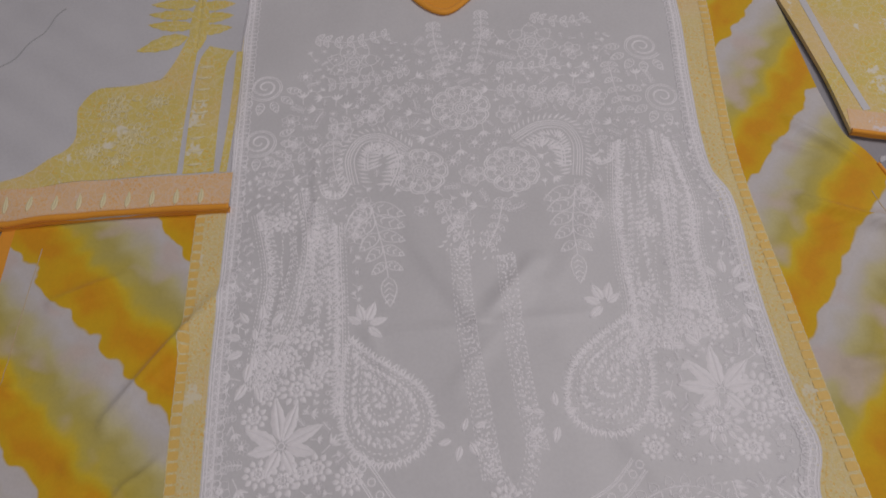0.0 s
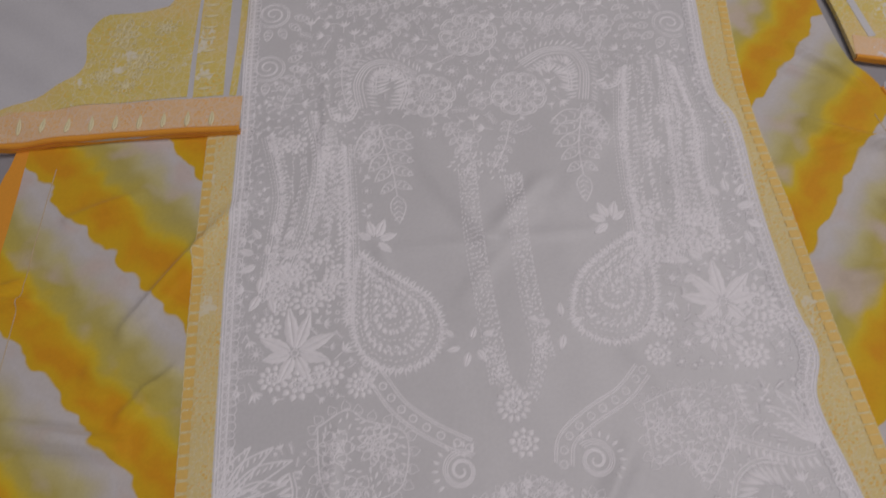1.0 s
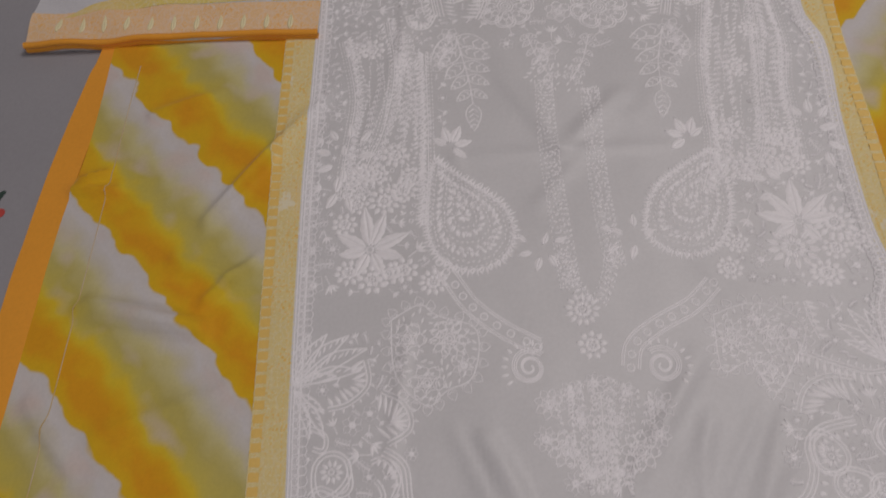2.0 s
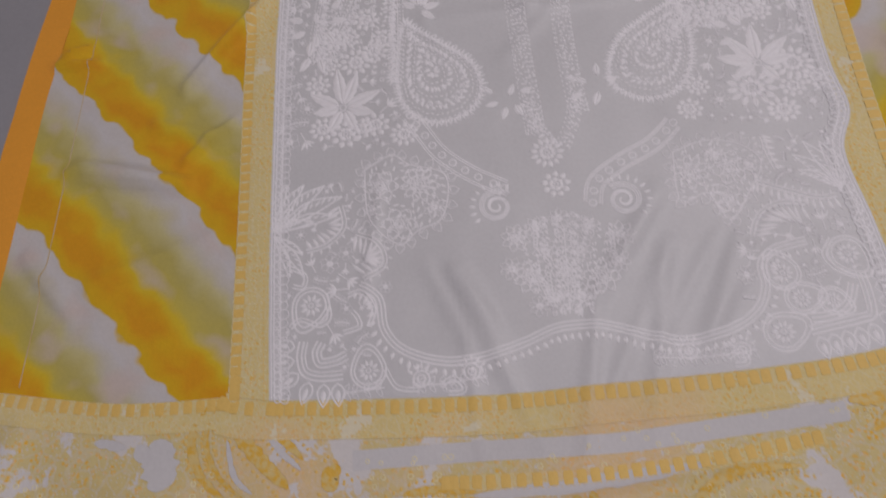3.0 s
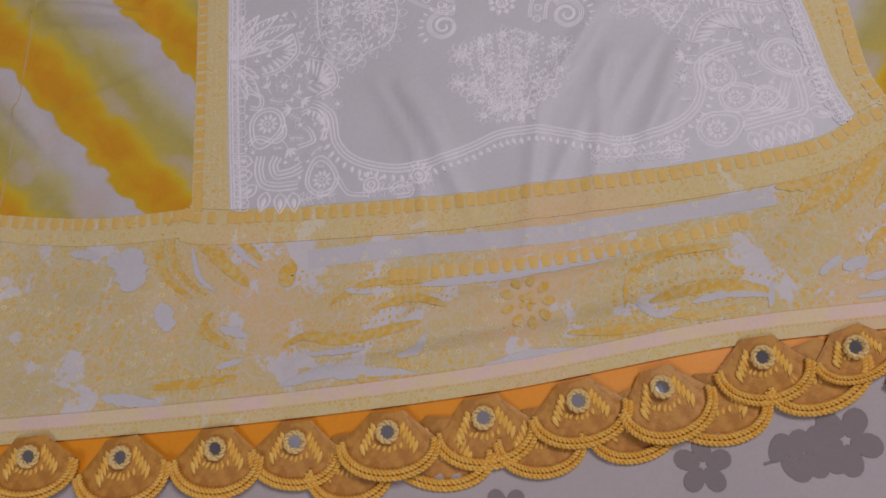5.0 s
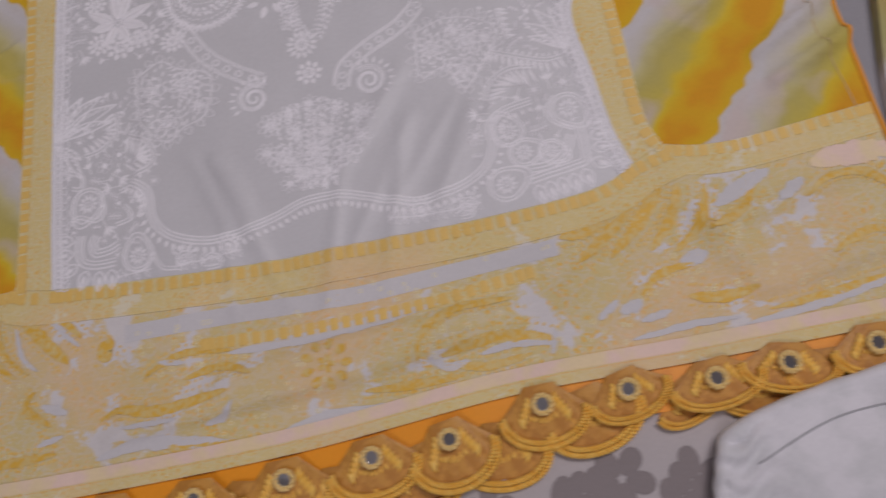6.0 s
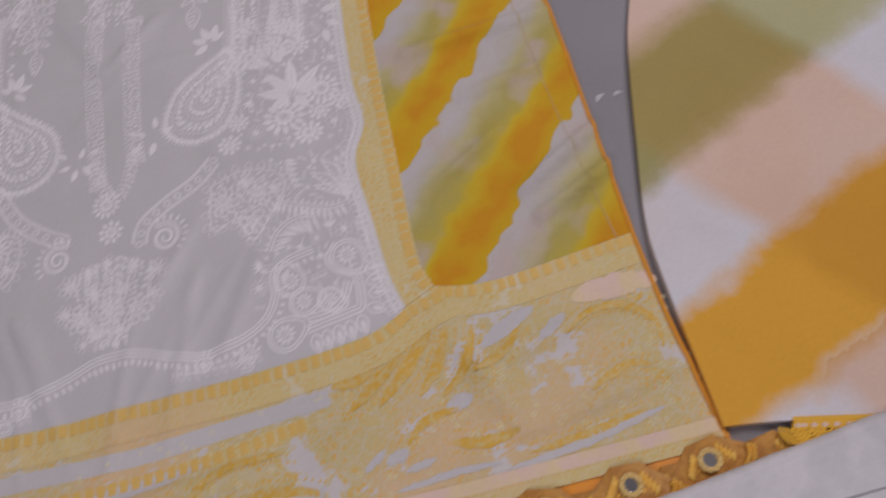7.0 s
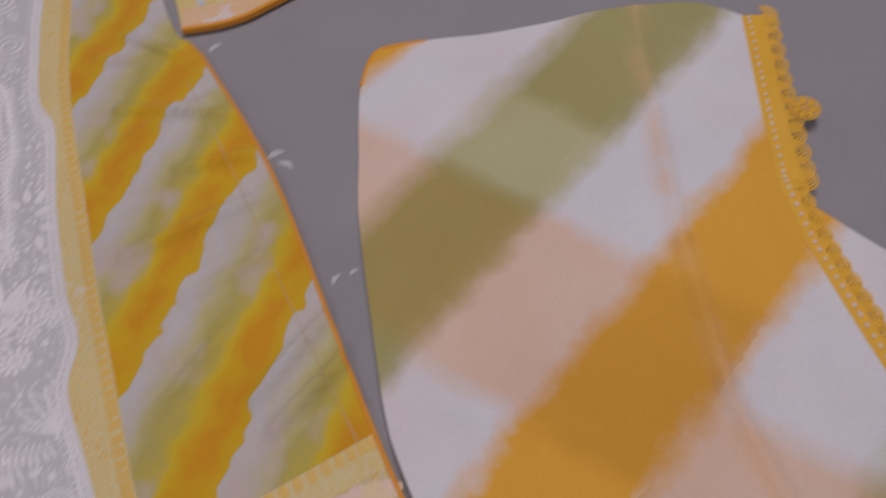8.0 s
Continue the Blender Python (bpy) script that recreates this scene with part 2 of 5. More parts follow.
CREASES = [  # x, y to x, y, height, half-width: folds pressed into the cloth
    (0.110, 0.083, 0.143, 0.033, 0.0022, 0.005), (0.092, 0.088, 0.122, 0.031, 0.0016, 0.005),
    (0.251, 0.142, 0.206, 0.066, 0.0020, 0.006), (0.303, 0.103, 0.270, 0.040, 0.0014, 0.006),
    (0.258, 0.100, 0.238, 0.067, 0.0014, 0.005), (0.167, 0.300, 0.222, 0.352, 0.0020, 0.007),
    (0.167, 0.300, 0.148, 0.360, 0.0016, 0.006), (0.090, 0.290, 0.250, 0.302, 0.0014, 0.005),
    (-0.092, 0.236, -0.012, 0.350, 0.0030, 0.005), (-0.172, 0.166, -0.080, 0.150, 0.0028, 0.005),
    (-0.200, 0.262, -0.165, 0.262, 0.0022, 0.004), (-0.060, 0.190, -0.110, 0.205, 0.0018, 0.006),
]
CREASES_D = [
    (0.440, 0.360, 0.520, 0.375, 0.0018, 0.005), (0.470, 0.200, 0.550, 0.215, 0.0018, 0.005), (0.430, 0.120, 0.500, 0.170, 0.0016, 0.005), (0.430, 0.460, 0.470, 0.440, 0.0016, 0.005),
    (0.450, -0.010, 0.560, 0.020, 0.0014, 0.007), (0.470, -0.055, 0.575, -0.030, 0.0014, 0.006), (-0.060, -0.060, -0.150, -0.040, 0.0014, 0.008), (-0.040, -0.110, -0.190, -0.120, 0.0012, 0.007),
    (0.110, 0.083, 0.165, -0.030, 0.0020, 0.005), (0.206, 0.075, 0.190, -0.035, 0.0020, 0.005), (0.303, 0.110, 0.262, 0.000, 0.0012, 0.006),
    (0.252, 0.100, 0.232, -0.025, 0.0018, 0.005), (0.118, 0.035, 0.128, -0.035, 0.0015, 0.004), (0.215, 0.350, 0.168, 0.290, 0.0020, 0.006),
    (0.120, 0.375, 0.165, 0.300, 0.0016, 0.006), (0.230, 0.330, 0.290, 0.420, 0.0012, 0.008), (0.050, 0.560, 0.110, 0.500, 0.0014, 0.009),
    (-0.150, 0.330, -0.100, 0.350, 0.0020, 0.005), (-0.140, 0.080, -0.060, 0.110, 0.0016, 0.007), (-0.190, 0.100, -0.150, 0.060, 0.0018, 0.005),
]
CREASES_C = [
    (-0.196, 0.269, -0.176, 0.277, 0.0026, 0.003), (-0.165, 0.173, -0.081, 0.156, 0.0030, 0.004), (-0.084, 0.173, -0.051, 0.206, 0.0022, 0.004),
    (0.479, 0.312, 0.542, 0.302, 0.0030, 0.005), (0.508, 0.087, 0.574, 0.122, 0.0030, 0.005), (0.041, -0.107, 0.205, -0.083, 0.0020, 0.005),
    (0.205, -0.083, 0.320, -0.057, 0.0014, 0.006), (0.350, -0.044, 0.408, -0.004, 0.0010, 0.010), (0.331, -0.053, 0.395, -0.007, 0.0016, 0.007),
    (0.120, 0.400, 0.170, 0.300, 0.0012, 0.008), (0.225, 0.280, 0.290, 0.160, 0.0010, 0.008),
]
CREASES_B = [
    (0.116, 0.086, 0.137, 0.048, 0.0017, 0.004), (0.191, -0.031, 0.236, 0.058, 0.0015, 0.004), (0.273, 0.037, 0.327, 0.117, 0.0017, 0.0045), (0.086, -0.035, 0.106, -0.002, 0.0006, 0.004),
    (0.210, 0.071, 0.255, 0.137, 0.0017, 0.0045), (0.240, 0.030, 0.290, 0.110, 0.0013, 0.004), (0.150, 0.250, 0.215, 0.330, 0.0013, 0.006), (0.110, 0.240, 0.085, 0.300, 0.0012, 0.005),
    (0.440, 0.395, 0.530, 0.350, 0.0024, 0.005), (0.430, 0.250, 0.545, 0.262, 0.0024, 0.006),
    (0.500, 0.110, 0.560, 0.150, 0.0030, 0.005), (0.455, 0.480, 0.500, 0.430, 0.0020, 0.005),
    (0.280, -0.035, 0.420, 0.010, 0.0018, 0.009), (0.050, -0.095, 0.280, -0.062, 0.0016, 0.008),
    (0.120, -0.075, 0.330, -0.040, 0.0022, 0.006), (0.430, 0.020, 0.470, -0.050, 0.0015, 0.009),
    (-0.170, -0.020, -0.190, -0.110, 0.0024, 0.012), (0.060, 0.460, 0.020, 0.300, 0.0016, 0.006),
    (0.041, 0.470, 0.044, 0.380, 0.0020, 0.003), (0.060, 0.160, 0.052, 0.060, 0.0022, 0.004),
]


FOLDS = [(min(c[0], c[2]) - 3 * c[5], max(c[0], c[2]) + 3 * c[5], min(c[1], c[3]) - 3 * c[5], max(c[1], c[3]) + 3 * c[5], c)
         for c in CREASES + CREASES_B + CREASES_C + CREASES_D]


def crease(x, y):
    h = 0.0
    for ax, bx, ay, by, (x0, y0, x1, y1, a, w) in FOLDS:
        if not (ax < x < bx and ay < y < by):
            continue
        dx, dy = x1 - x0, y1 - y0
        n2 = dx * dx + dy * dy
        s = min(1.0, max(0.0, ((x - x0) * dx + (y - y0) * dy) / n2))
        d2 = (x - x0 - s * dx) ** 2 + (y - y0 - s * dy) ** 2
        if d2 < 9 * w * w:
            h += a * math.exp(-d2 / (w * w)) * (0.35 + 0.65 * math.sin(math.pi * min(1, max(0, 0.1 + 0.8 * s))))
    inner = min(1.0, max(0.0, (x + 0.055) * 30)) * min(1.0, max(0.0, (0.42 - x) * 30)) * min(1.0, max(0.0, (y + 0.06) * 30))
    return h * (3.0 - 1.9 * inner)


def lie(x, y):
    """Height of the garment's cloth."""
    return swell(x, y) + crease(x, y) + 0.0006 * noise.noise(Vector((x * 34.0, y * 30.0, 6.0)))


def along(path, t):
    """A point at the part t of a smooth line through the given places."""
    ls = [0.0]
    for a, b in zip(path, path[1:]):
        ls.append(ls[-1] + math.hypot(b[0] - a[0], b[1] - a[1]))
    d = min(max(t, 0.0), 1.0) * ls[-1]
    i = 0
    while i < len(path) - 2 and d > ls[i + 1]:
        i += 1
    u = (d - ls[i]) / max(1e-9, ls[i + 1] - ls[i])
    p = [path[max(0, i - 1)], path[i], path[i + 1], path[min(len(path) - 1, i + 2)]]
    out = []
    for k in range(2):
        a, b, c, e = (q[k] for q in p)
        out.append(0.5 * (2 * b + (c - a) * u + (2 * a - 5 * b + 4 * c - e) * u * u + (3 * b - a - 3 * c + e) * u ** 3))
    return out[0], out[1]


def offset(path, d, n=40):
    """The line moved sideways to its left by d."""
    out = []
    for i in range(n + 1):
        t = i / n
        x, y = along(path, t)
        xa, ya = along(path, t - 0.01)
        xb, yb = along(path, t + 0.01)
        l = math.hypot(xb - xa, yb - ya) or 1
        out.append((x - (yb - ya) / l * d, y + (xb - xa) / l * d))
    return out


def sheet(name, material, left, right, bottom=None, top=None, nx=40, ny=60, z=0.0, thick=0.003, parent=None, label="", height=lie):
    """A piece of cloth between four lines; left and right run upwards, bottom and top to the right. Its rim turns down."""
    bottom, top = bottom or [left[0], right[0]], top or [left[-1], right[-1]]
    verts, faces = [], []
    ls, rs = [along(left, j / ny) for j in range(ny + 1)], [along(right, j / ny) for j in range(ny + 1)]
    bs, ts = [along(bottom, i / nx) for i in range(nx + 1)], [along(top, i / nx) for i in range(nx + 1)]
    for j in range(ny + 1):
        v = j / ny
        for i in range(nx + 1):
            u = i / nx
            p = [(1 - u) * ls[j][k] + u * rs[j][k] + (1 - v) * bs[i][k] + v * ts[i][k]
                 - (1 - u) * (1 - v) * ls[0][k] - u * (1 - v) * rs[0][k] - (1 - u) * v * ls[-1][k] - u * v * rs[-1][k] for k in range(2)]
            verts.append((p[0], p[1], height(p[0], p[1]) + z))
    n = nx + 1
    for j in range(ny):
        for i in range(nx):
            a = j * n + i
            faces.append((a, a + 1, a + 1 + n, a + n))
    rim = [i for i in range(nx)] + [j * n + nx for j in range(ny)] + [ny * n + i for i in range(nx, 0, -1)] + [j * n for j in range(ny, 0, -1)]
    base, c = len(verts), len(rim)
    verts += [verts[i] for i in rim] + [(verts[i][0], verts[i][1], verts[i][2] - thick) for i in rim]
    for k in range(c):
        m = (k + 1) % c
        faces.append((base + k, base + c + k, base + c + m, base + m))
    return link(name, verts, faces, material, parent, label)


def band(name, material, path, d0, d1, n=120, m=4, z=0.0, thick=0.0012, parent=None, label="", height=lie):
    """A strip of cloth that follows a line, from d0 to d1 on its left."""
    a, b = offset(path, d0, n), offset(path, d1, n)
    return sheet(name, material, b, a, None, None, m, n, z, thick, parent, label, height)


def tube(name, material, path, r, n=80, z=0.0, parent=None, label="", height=lie, sides=8, flat=1.0):
    verts, faces = [], []
    pts = offset(path, 0.0, n)
    for i, (x, y) in enumerate(pts):
        xa, ya = pts[max(0, i - 1)]
        xb, yb = pts[min(n, i + 1)]
        l = math.hypot(xb - xa, yb - ya) or 1
        nx_, ny_ = -(yb - ya) / l, (xb - xa) / l
        c = height(x, y) + z
        rr = r * (0.94 + 0.12 * noise.noise(Vector((x * 60, y * 60, 2))))
        for k in range(sides):
            q = 2 * math.pi * k / sides
            verts.append((x + nx_ * rr * math.cos(q), y + ny_ * rr * math.cos(q), c + flat * rr * math.sin(q)))
    for i in range(n):
        for k in range(sides):
            a, b = i * sides + k, i * sides + (k + 1) % sides
            faces.append((a, b, b + sides, a + sides))
    faces += [tuple(range(sides)), tuple(n * sides + k for k in range(sides))]
    return link(name, verts, faces, material, parent, label)


class Needle:
    """Collects raised stitches on the cloth."""

    def __init__(self, z=0.0, height=lie, lift=0.0007):
        self.v, self.f, self.z, self.height, self.lift = [], [], z, height, lift

    def point(self, x, y, h):
        self.v.append((x, y, self.height(x, y) + self.z + h))
        return len(self.v) - 1

    def thread(self, pts, w=0.0009, closed=False):
        n = len(pts)
        rows = []
        top, foot = min(self.lift, 0.26 * w), -min(0.0005, 0.26 * w)
        for i, (x, y) in enumerate(pts):
            xa, ya = pts[(i - 1) % n if closed else max(0, i - 1)]
            xb, yb = pts[(i + 1) % n if closed else min(n - 1, i + 1)]
            l = math.hypot(xb - xa, yb - ya) or 1
            sx, sy = -(yb - ya) / l * w / 2, (xb - xa) / l * w / 2
            rows.append((self.point(x + sx, y + sy, foot), self.point(x, y, top), self.point(x - sx, y - sy, foot)))
        for a, b in zip(rows, rows[1:] + rows[:1] if closed else rows[1:]):
            self.f += [(a[0], a[1], b[1], b[0]), (a[1], a[2], b[2], b[1])]

    def leaf(self, x, y, q, l, w, bend=0.0):
        """A satin-stitched leaf, parted by a vein where it is large."""
        c, s = math.cos(q), math.sin(q)
        up = min(self.lift, 0.2 * w)
        across = ((-1, -0.0003), (-0.5, up), (-0.1, up * 0.7), (0, -0.0003), (0.1, up * 0.7), (0.5, up), (1, -0.0003)) if w > 0.0045 else ((-1, -0.0003), (0, up), (1, -0.0003))
        rows, m = [], 9 if w > 0.0045 else 5
        for i in range(m + 1):
            t = i / m
            h = w / 2 * math.sin(math.pi * t ** 0.8) ** 0.8 if 0 < i < m else 0.0
            if m == 9 and i % 2:
                h *= 0.86
            u, o = l * t, bend * l * math.sin(math.pi * t)
            rows.append([self.point(x + c * u - s * (o + k * h), y + s * u + c * (o + k * h), z) for k, z in across])
        for a, b in zip(rows, rows[1:]):
            self.f += [(a[k], b[k], b[k + 1], a[k + 1]) for k in range(len(across) - 1)]

    def tufts(self, path, pitch, size, d=0.0, turn=0.0):
        """Little crowns of four stitches along a line."""
        n = max(2, int(sum(math.hypot(b[0] - a[0], b[1] - a[1]) for a, b in zip(path, path[1:])) / pitch))
        pts = offset(path, d, n)
        for (xa, ya), (xb, yb) in zip(pts, pts[1:]):
            q = math.atan2(yb - ya, xb - xa) + turn
            for k in (-0.85, -0.3, 0.3, 0.85):
                g = size * (1 - 0.22 * abs(k)) * random.uniform(0.85, 1.1)
                self.leaf(xa + 0.15 * size * math.cos(q + 1.57) * k, ya + 0.15 * size * math.sin(q + 1.57) * k, q + k, g, size * 0.21)

    def running(self, path, ds, l=0.0024, gap=0.0011, w=0.0009):
        for d in ds:
            self.dashes(path, l + gap, l, w, d)

    def open_leaf(self, x, y, q, l, w, t=0.0009, ribs=4):
        """A leaf drawn by its outline and ribs."""
        t, ribs = min(t, 0.085 * l), ribs if l > 0.0085 else 1 if l > 0.006 else 0
        c, s = math.cos(q), math.sin(q)
        at = lambda u, o: (x + c * u - s * o, y + s * u + c * o)
        side = [(l * i / 7, w / 2 * math.sin(math.pi * (i / 7) ** 0.75)) for i in range(8)]
        self.thread([at(u, o) for u, o in side] + [at(u, -o) for u, o in side[-2:0:-1]], t, True)
        for k in range(ribs):
            u = l * (0.2 + 0.55 * k / max(1, ribs - 1))
            self.thread([at(u, -0.0), at(u + 0.12 * l, w * 0.3)], t)
            self.thread([at(u, -0.0), at(u + 0.12 * l, -w * 0.3)], t)

    def flower(self, x, y, r, n=8, turn=0.0, solid=False):
        for k in range(n):
            q = turn + 2 * math.pi * k / n
            px, py = x + 0.28 * r * math.cos(q), y + 0.28 * r * math.sin(q)
            if solid:
                self.leaf(px, py, q, r * 0.72, r * 3.6 / n)
            else:
                self.open_leaf(px, py, q, r * 0.72, r * 4.2 / n, 0.0008, 2)
        self.ring(x, y, r * 0.24)
        self.ring(x, y, r * 0.12)

    def ring(self, x, y, r, w=0.0010, n=12):
        self.thread([(x + r * math.cos(2 * math.pi * k / n), y + r * math.sin(2 * math.pi * k / n)) for k in range(n)], w, True)

    def rosette(self, x, y, r, n=8, turn=0.0):
        """A round flower of heart-shaped, double-edged petals."""
        for k in range(n):
            q = turn + 2 * math.pi * k / n
            for s in (1.0, 0.72):
                pts = []
                for i in range(13):
                    a = math.pi * (i / 12 - 0.5) * 1.5
                    rr = r * 0.34 * s * (1 - 0.22 * math.cos(a) ** 8)
                    cx, cy = r * 0.66 + rr * math.cos(a), rr * math.sin(a)
                    pts.append((x + math.cos(q) * cx - math.sin(q) * cy, y + math.sin(q) * cx + math.cos(q) * cy))
                self.thread(pts, 0.0011)
            self.open_leaf(x + 0.27 * r * math.cos(q), y + 0.27 * r * math.sin(q), q, r * 0.40, r * 0.22, 0.0008, 2)
            self.dashes([(x + 0.7 * r * math.cos(q), y + 0.7 * r * math.sin(q)), (x + 0.95 * r * math.cos(q), y + 0.95 * r * math.sin(q))], r * 0.08, r * 0.10, 0.0008, 0.0, 1.57)
        for s in (0.26, 0.17, 0.08):
            self.ring(x, y, r * s)

    def spiral(self, x, y, r, q, turns=2.2, hand=1, lines=2):
        for m in range(lines):
            pts = []
            n = int(26 * turns)
            for i in range(n):
                t = i / (n - 1)
                a = q + hand * 2 * math.pi * turns * t
                rr = r * (1 - 0.86 * t) * (1 - 0.12 * m)
                pts.append((x + rr * math.cos(a), y + rr * math.sin(a)))
            self.thread(pts, 0.0009)

    def line(self, path, w=0.0009, n=40, d=0.0):
        self.thread(offset(path, d, n), w)

    def dashes(self, path, pitch, l, w, d=0.0, turn=0.0, jitter=0.0):
        """Short stitches along a line, turned against its course."""
        n = max(2, int(sum(math.hypot(b[0] - a[0], b[1] - a[1]) for a, b in zip(path, path[1:])) / pitch))
        pts = offset(path, d, n)
        for (xa, ya), (xb, yb) in zip(pts, pts[1:]):
            q = math.atan2(yb - ya, xb - xa) + turn + random.uniform(-jitter, jitter)
            self.leaf(xa, ya, q, l * random.uniform(0.8, 1.15), w)

    def vine(self, path, l, w, pitch, d=0.0, open_=False, spread=0.9, sides=(1, -1), grow=0.0):
        self.line(path, 0.0010, 30)
        n = max(2, int(sum(math.hypot(b[0] - a[0], b[1] - a[1]) for a, b in zip(path, path[1:])) / pitch))
        pts = offset(path, 0.0, n)
        for i, ((xa, ya), (xb, yb)) in enumerate(zip(pts, pts[1:])):
            q = math.atan2(yb - ya, xb - xa)
            for s in sides:
                k = 1 + grow * (i / n - 0.5)
                if open_:
                    self.open_leaf(xa, ya, q + s * spread, l * k, w * k, 0.0010, 3)
                else:
                    self.leaf(xa, ya, q + s * spread, l * k * random.uniform(0.85, 1.1), w * k)

    def blob(self, x, y, q, l, w):
        """A flat rounded petal."""
        ring_ = []
        for k in range(14):
            a = 2 * math.pi * k / 14
            u, o = l * (0.5 - 0.5 * math.cos(a)), w / 2 * math.sin(a) * (0.75 + 0.25 * (0.5 - 0.5 * math.cos(a)))
            ring_.append(self.point(x + math.cos(q) * u - math.sin(q) * o, y + math.sin(q) * u + math.cos(q) * o, 0.0001))
        self.f.append(tuple(ring_))

    def done(self, name, material, parent, label=""):
        return link(name, self.v, self.f, material, parent, label)


# ---- room and bed ----
def slab(name, material, x0, y0, z0, x1, y1, z1, label, category, parent=None):
    bm = bmesh.new()
    bmesh.ops.create_cube(bm, size=1.0)
    for v in bm.verts:
        v.co = Vector(((x0, x1)[v.co.x > 0], (y0, y1)[v.co.y > 0], (z0, z1)[v.co.z > 0]))
    me = bpy.data.meshes.new(name)
    bm.to_mesh(me)
    bm.free()
    me.materials.append(material)
    ob = new(name, me)
    ob.parent = parent
    return tagged(ob, label, category, kind="structure") if category else ob


slab("floor", M_FLOOR, -2.2, -2.4, -0.65, 2.8, 2.6, -0.55, "dull brown terrazzo floor under the bed", "floor")
slab("ceiling", M_WALL, -2.2, -2.4, 2.2, 2.8, 2.6, 2.3, "plain off-white plaster ceiling over the bed", "ceiling")
slab("wall_north", M_WALL, -2.2, 2.5, -0.55, 2.8, 2.6, 2.2, "plain off-white plaster bedroom wall", "wall")
slab("wall_south", M_WALL, -2.2, -2.4, -0.55, 2.8, -2.3, 2.2, "plain off-white plaster bedroom wall", "wall")
slab("wall_west", M_WALL, -2.2, -2.3, -0.55, -2.1, 2.5, 2.2, "plain off-white plaster bedroom wall", "wall")
slab("wall_east", M_WALL, 2.7, -2.3, -0.55, 2.8, 2.5, 2.2, "plain off-white plaster bedroom wall", "wall")

bed = thing("bed", "wooden bed with a mattress under grey bedding", "bed")
bed.location = (0.25, 0.1, -0.55)
slab("bed_frame", M_WOOD, -0.95, -1.05, 0.0, 0.95, 1.05, 0.30, "", "", bed)
slab("mattress", M_PRINT, -0.92, -1.0, 0.30, 0.92, 1.0, 0.535, "", "", bed)

bed_sheet = sheet("bed_sheet", M_SHEET, [(-0.69, -0.92), (-0.69, 1.12)], [(1.19, -0.92), (1.19, 1.12)], nx=150, ny=160, z=-0.0045, thick=0.05, height=swell)
tagged(bed_sheet, "smooth grey cotton bedsheet spread over the bed", "bedsheet", kind="structure")

# ---- the kurta ----
kurta = thing("kurta", "white embroidered kurta with yellow tie-dyed side panels on the bed", "kurta")

PAN_L = [(-0.007, -0.001), (-0.015, 0.090), (-0.020, 0.174), (-0.025, 0.270), (-0.027, 0.360), (-0.030, 0.450), (-0.034, 0.550), (-0.037, 0.664), (-0.040, 0.800)]
PAN_R = [(0.405, 0.041), (0.396, 0.068), (0.389, 0.111), (0.381, 0.163), (0.391, 0.197), (0.385, 0.240), (0.383, 0.320), (0.386, 0.398), (0.375, 0.438), (0.380, 0.521), (0.392, 0.632), (0.400, 0.800)]
PAN_B = [(-0.007, -0.001), (0.125, 0.000), (0.200, 0.006), (0.303, 0.015), (0.376, 0.026), (0.405, 0.041)]
OUT_L = [(-0.203, -0.160), (-0.203, 0.044), (-0.201, 0.186), (-0.200, 0.266), (-0.195, 0.330), (-0.197, 0.400), (-0.203, 0.520), (-0.200, 0.700), (-0.130, 0.820)]
OUT_R = [(0.587, -0.078), (0.574, -0.003), (0.566, 0.063), (0.559, 0.150), (0.546, 0.290), (0.516, 0.428), (0.496, 0.480), (0.490, 0.640), (0.480, 0.820)]
HEM = [(-0.205, -0.151), (-0.128, -0.149), (0.023, -0.140), (0.167, -0.126), (0.306, -0.104), (0.430, -0.094), (0.587, -0.080)]
BL_OUT = [(-0.034, 0.002), (-0.041, 0.131), (-0.048, 0.250), (-0.053, 0.405), (-0.060, 0.600), (-0.066, 0.800)]
BR_OUT = [(0.426, 0.052), (0.418, 0.076), (0.414, 0.133), (0.408, 0.230), (0.405, 0.309), (0.401, 0.437), (0.410, 0.540), (0.422, 0.640), (0.432, 0.800)]
TOP_L = [(-0.205, 0.009), (-0.108, -0.001), (-0.034, 0.002)]
TOP_R = [(0.426, 0.052), (0.470, 0.048), (0.566, 0.063)]

sheet("side_panel", M_DYE_A, OUT_L[1:], BL_OUT, TOP_L, None, 70, 190, 0.0, 0.005, kurta, "tie-dyed cotton panel in slanting orange, olive and white stripes")
sheet("side_panel", M_DYE_B, BR_OUT, OUT_R[2:], TOP_R, None, 70, 190, 0.0, 0.005, kurta, "tie-dyed cotton panel in slanting orange, olive and white stripes")
front_panel = sheet("front_panel", M_PANEL, PAN_L, PAN_R, PAN_B, None, 120, 220, 0.0003, 0.002, kurta, "thin white cotton front panel covered with tone-on-tone embroidery")
hem_top = [(-0.205, 0.030), (-0.108, 0.020), (0.0, 0.020), (0.204, 0.035), (0.398, 0.060), (0.440, 0.070), (0.566, 0.080)]
sheet("hem_border", M_HEM, [(-0.205, -0.151), (-0.205, 0.030)], [(0.587, -0.080), (0.574, -0.003), (0.565, 0.080)], HEM, hem_top, 150, 46, -0.0006, 0.004, kurta, "wide brocade hem border with yellow paisley figures on white")

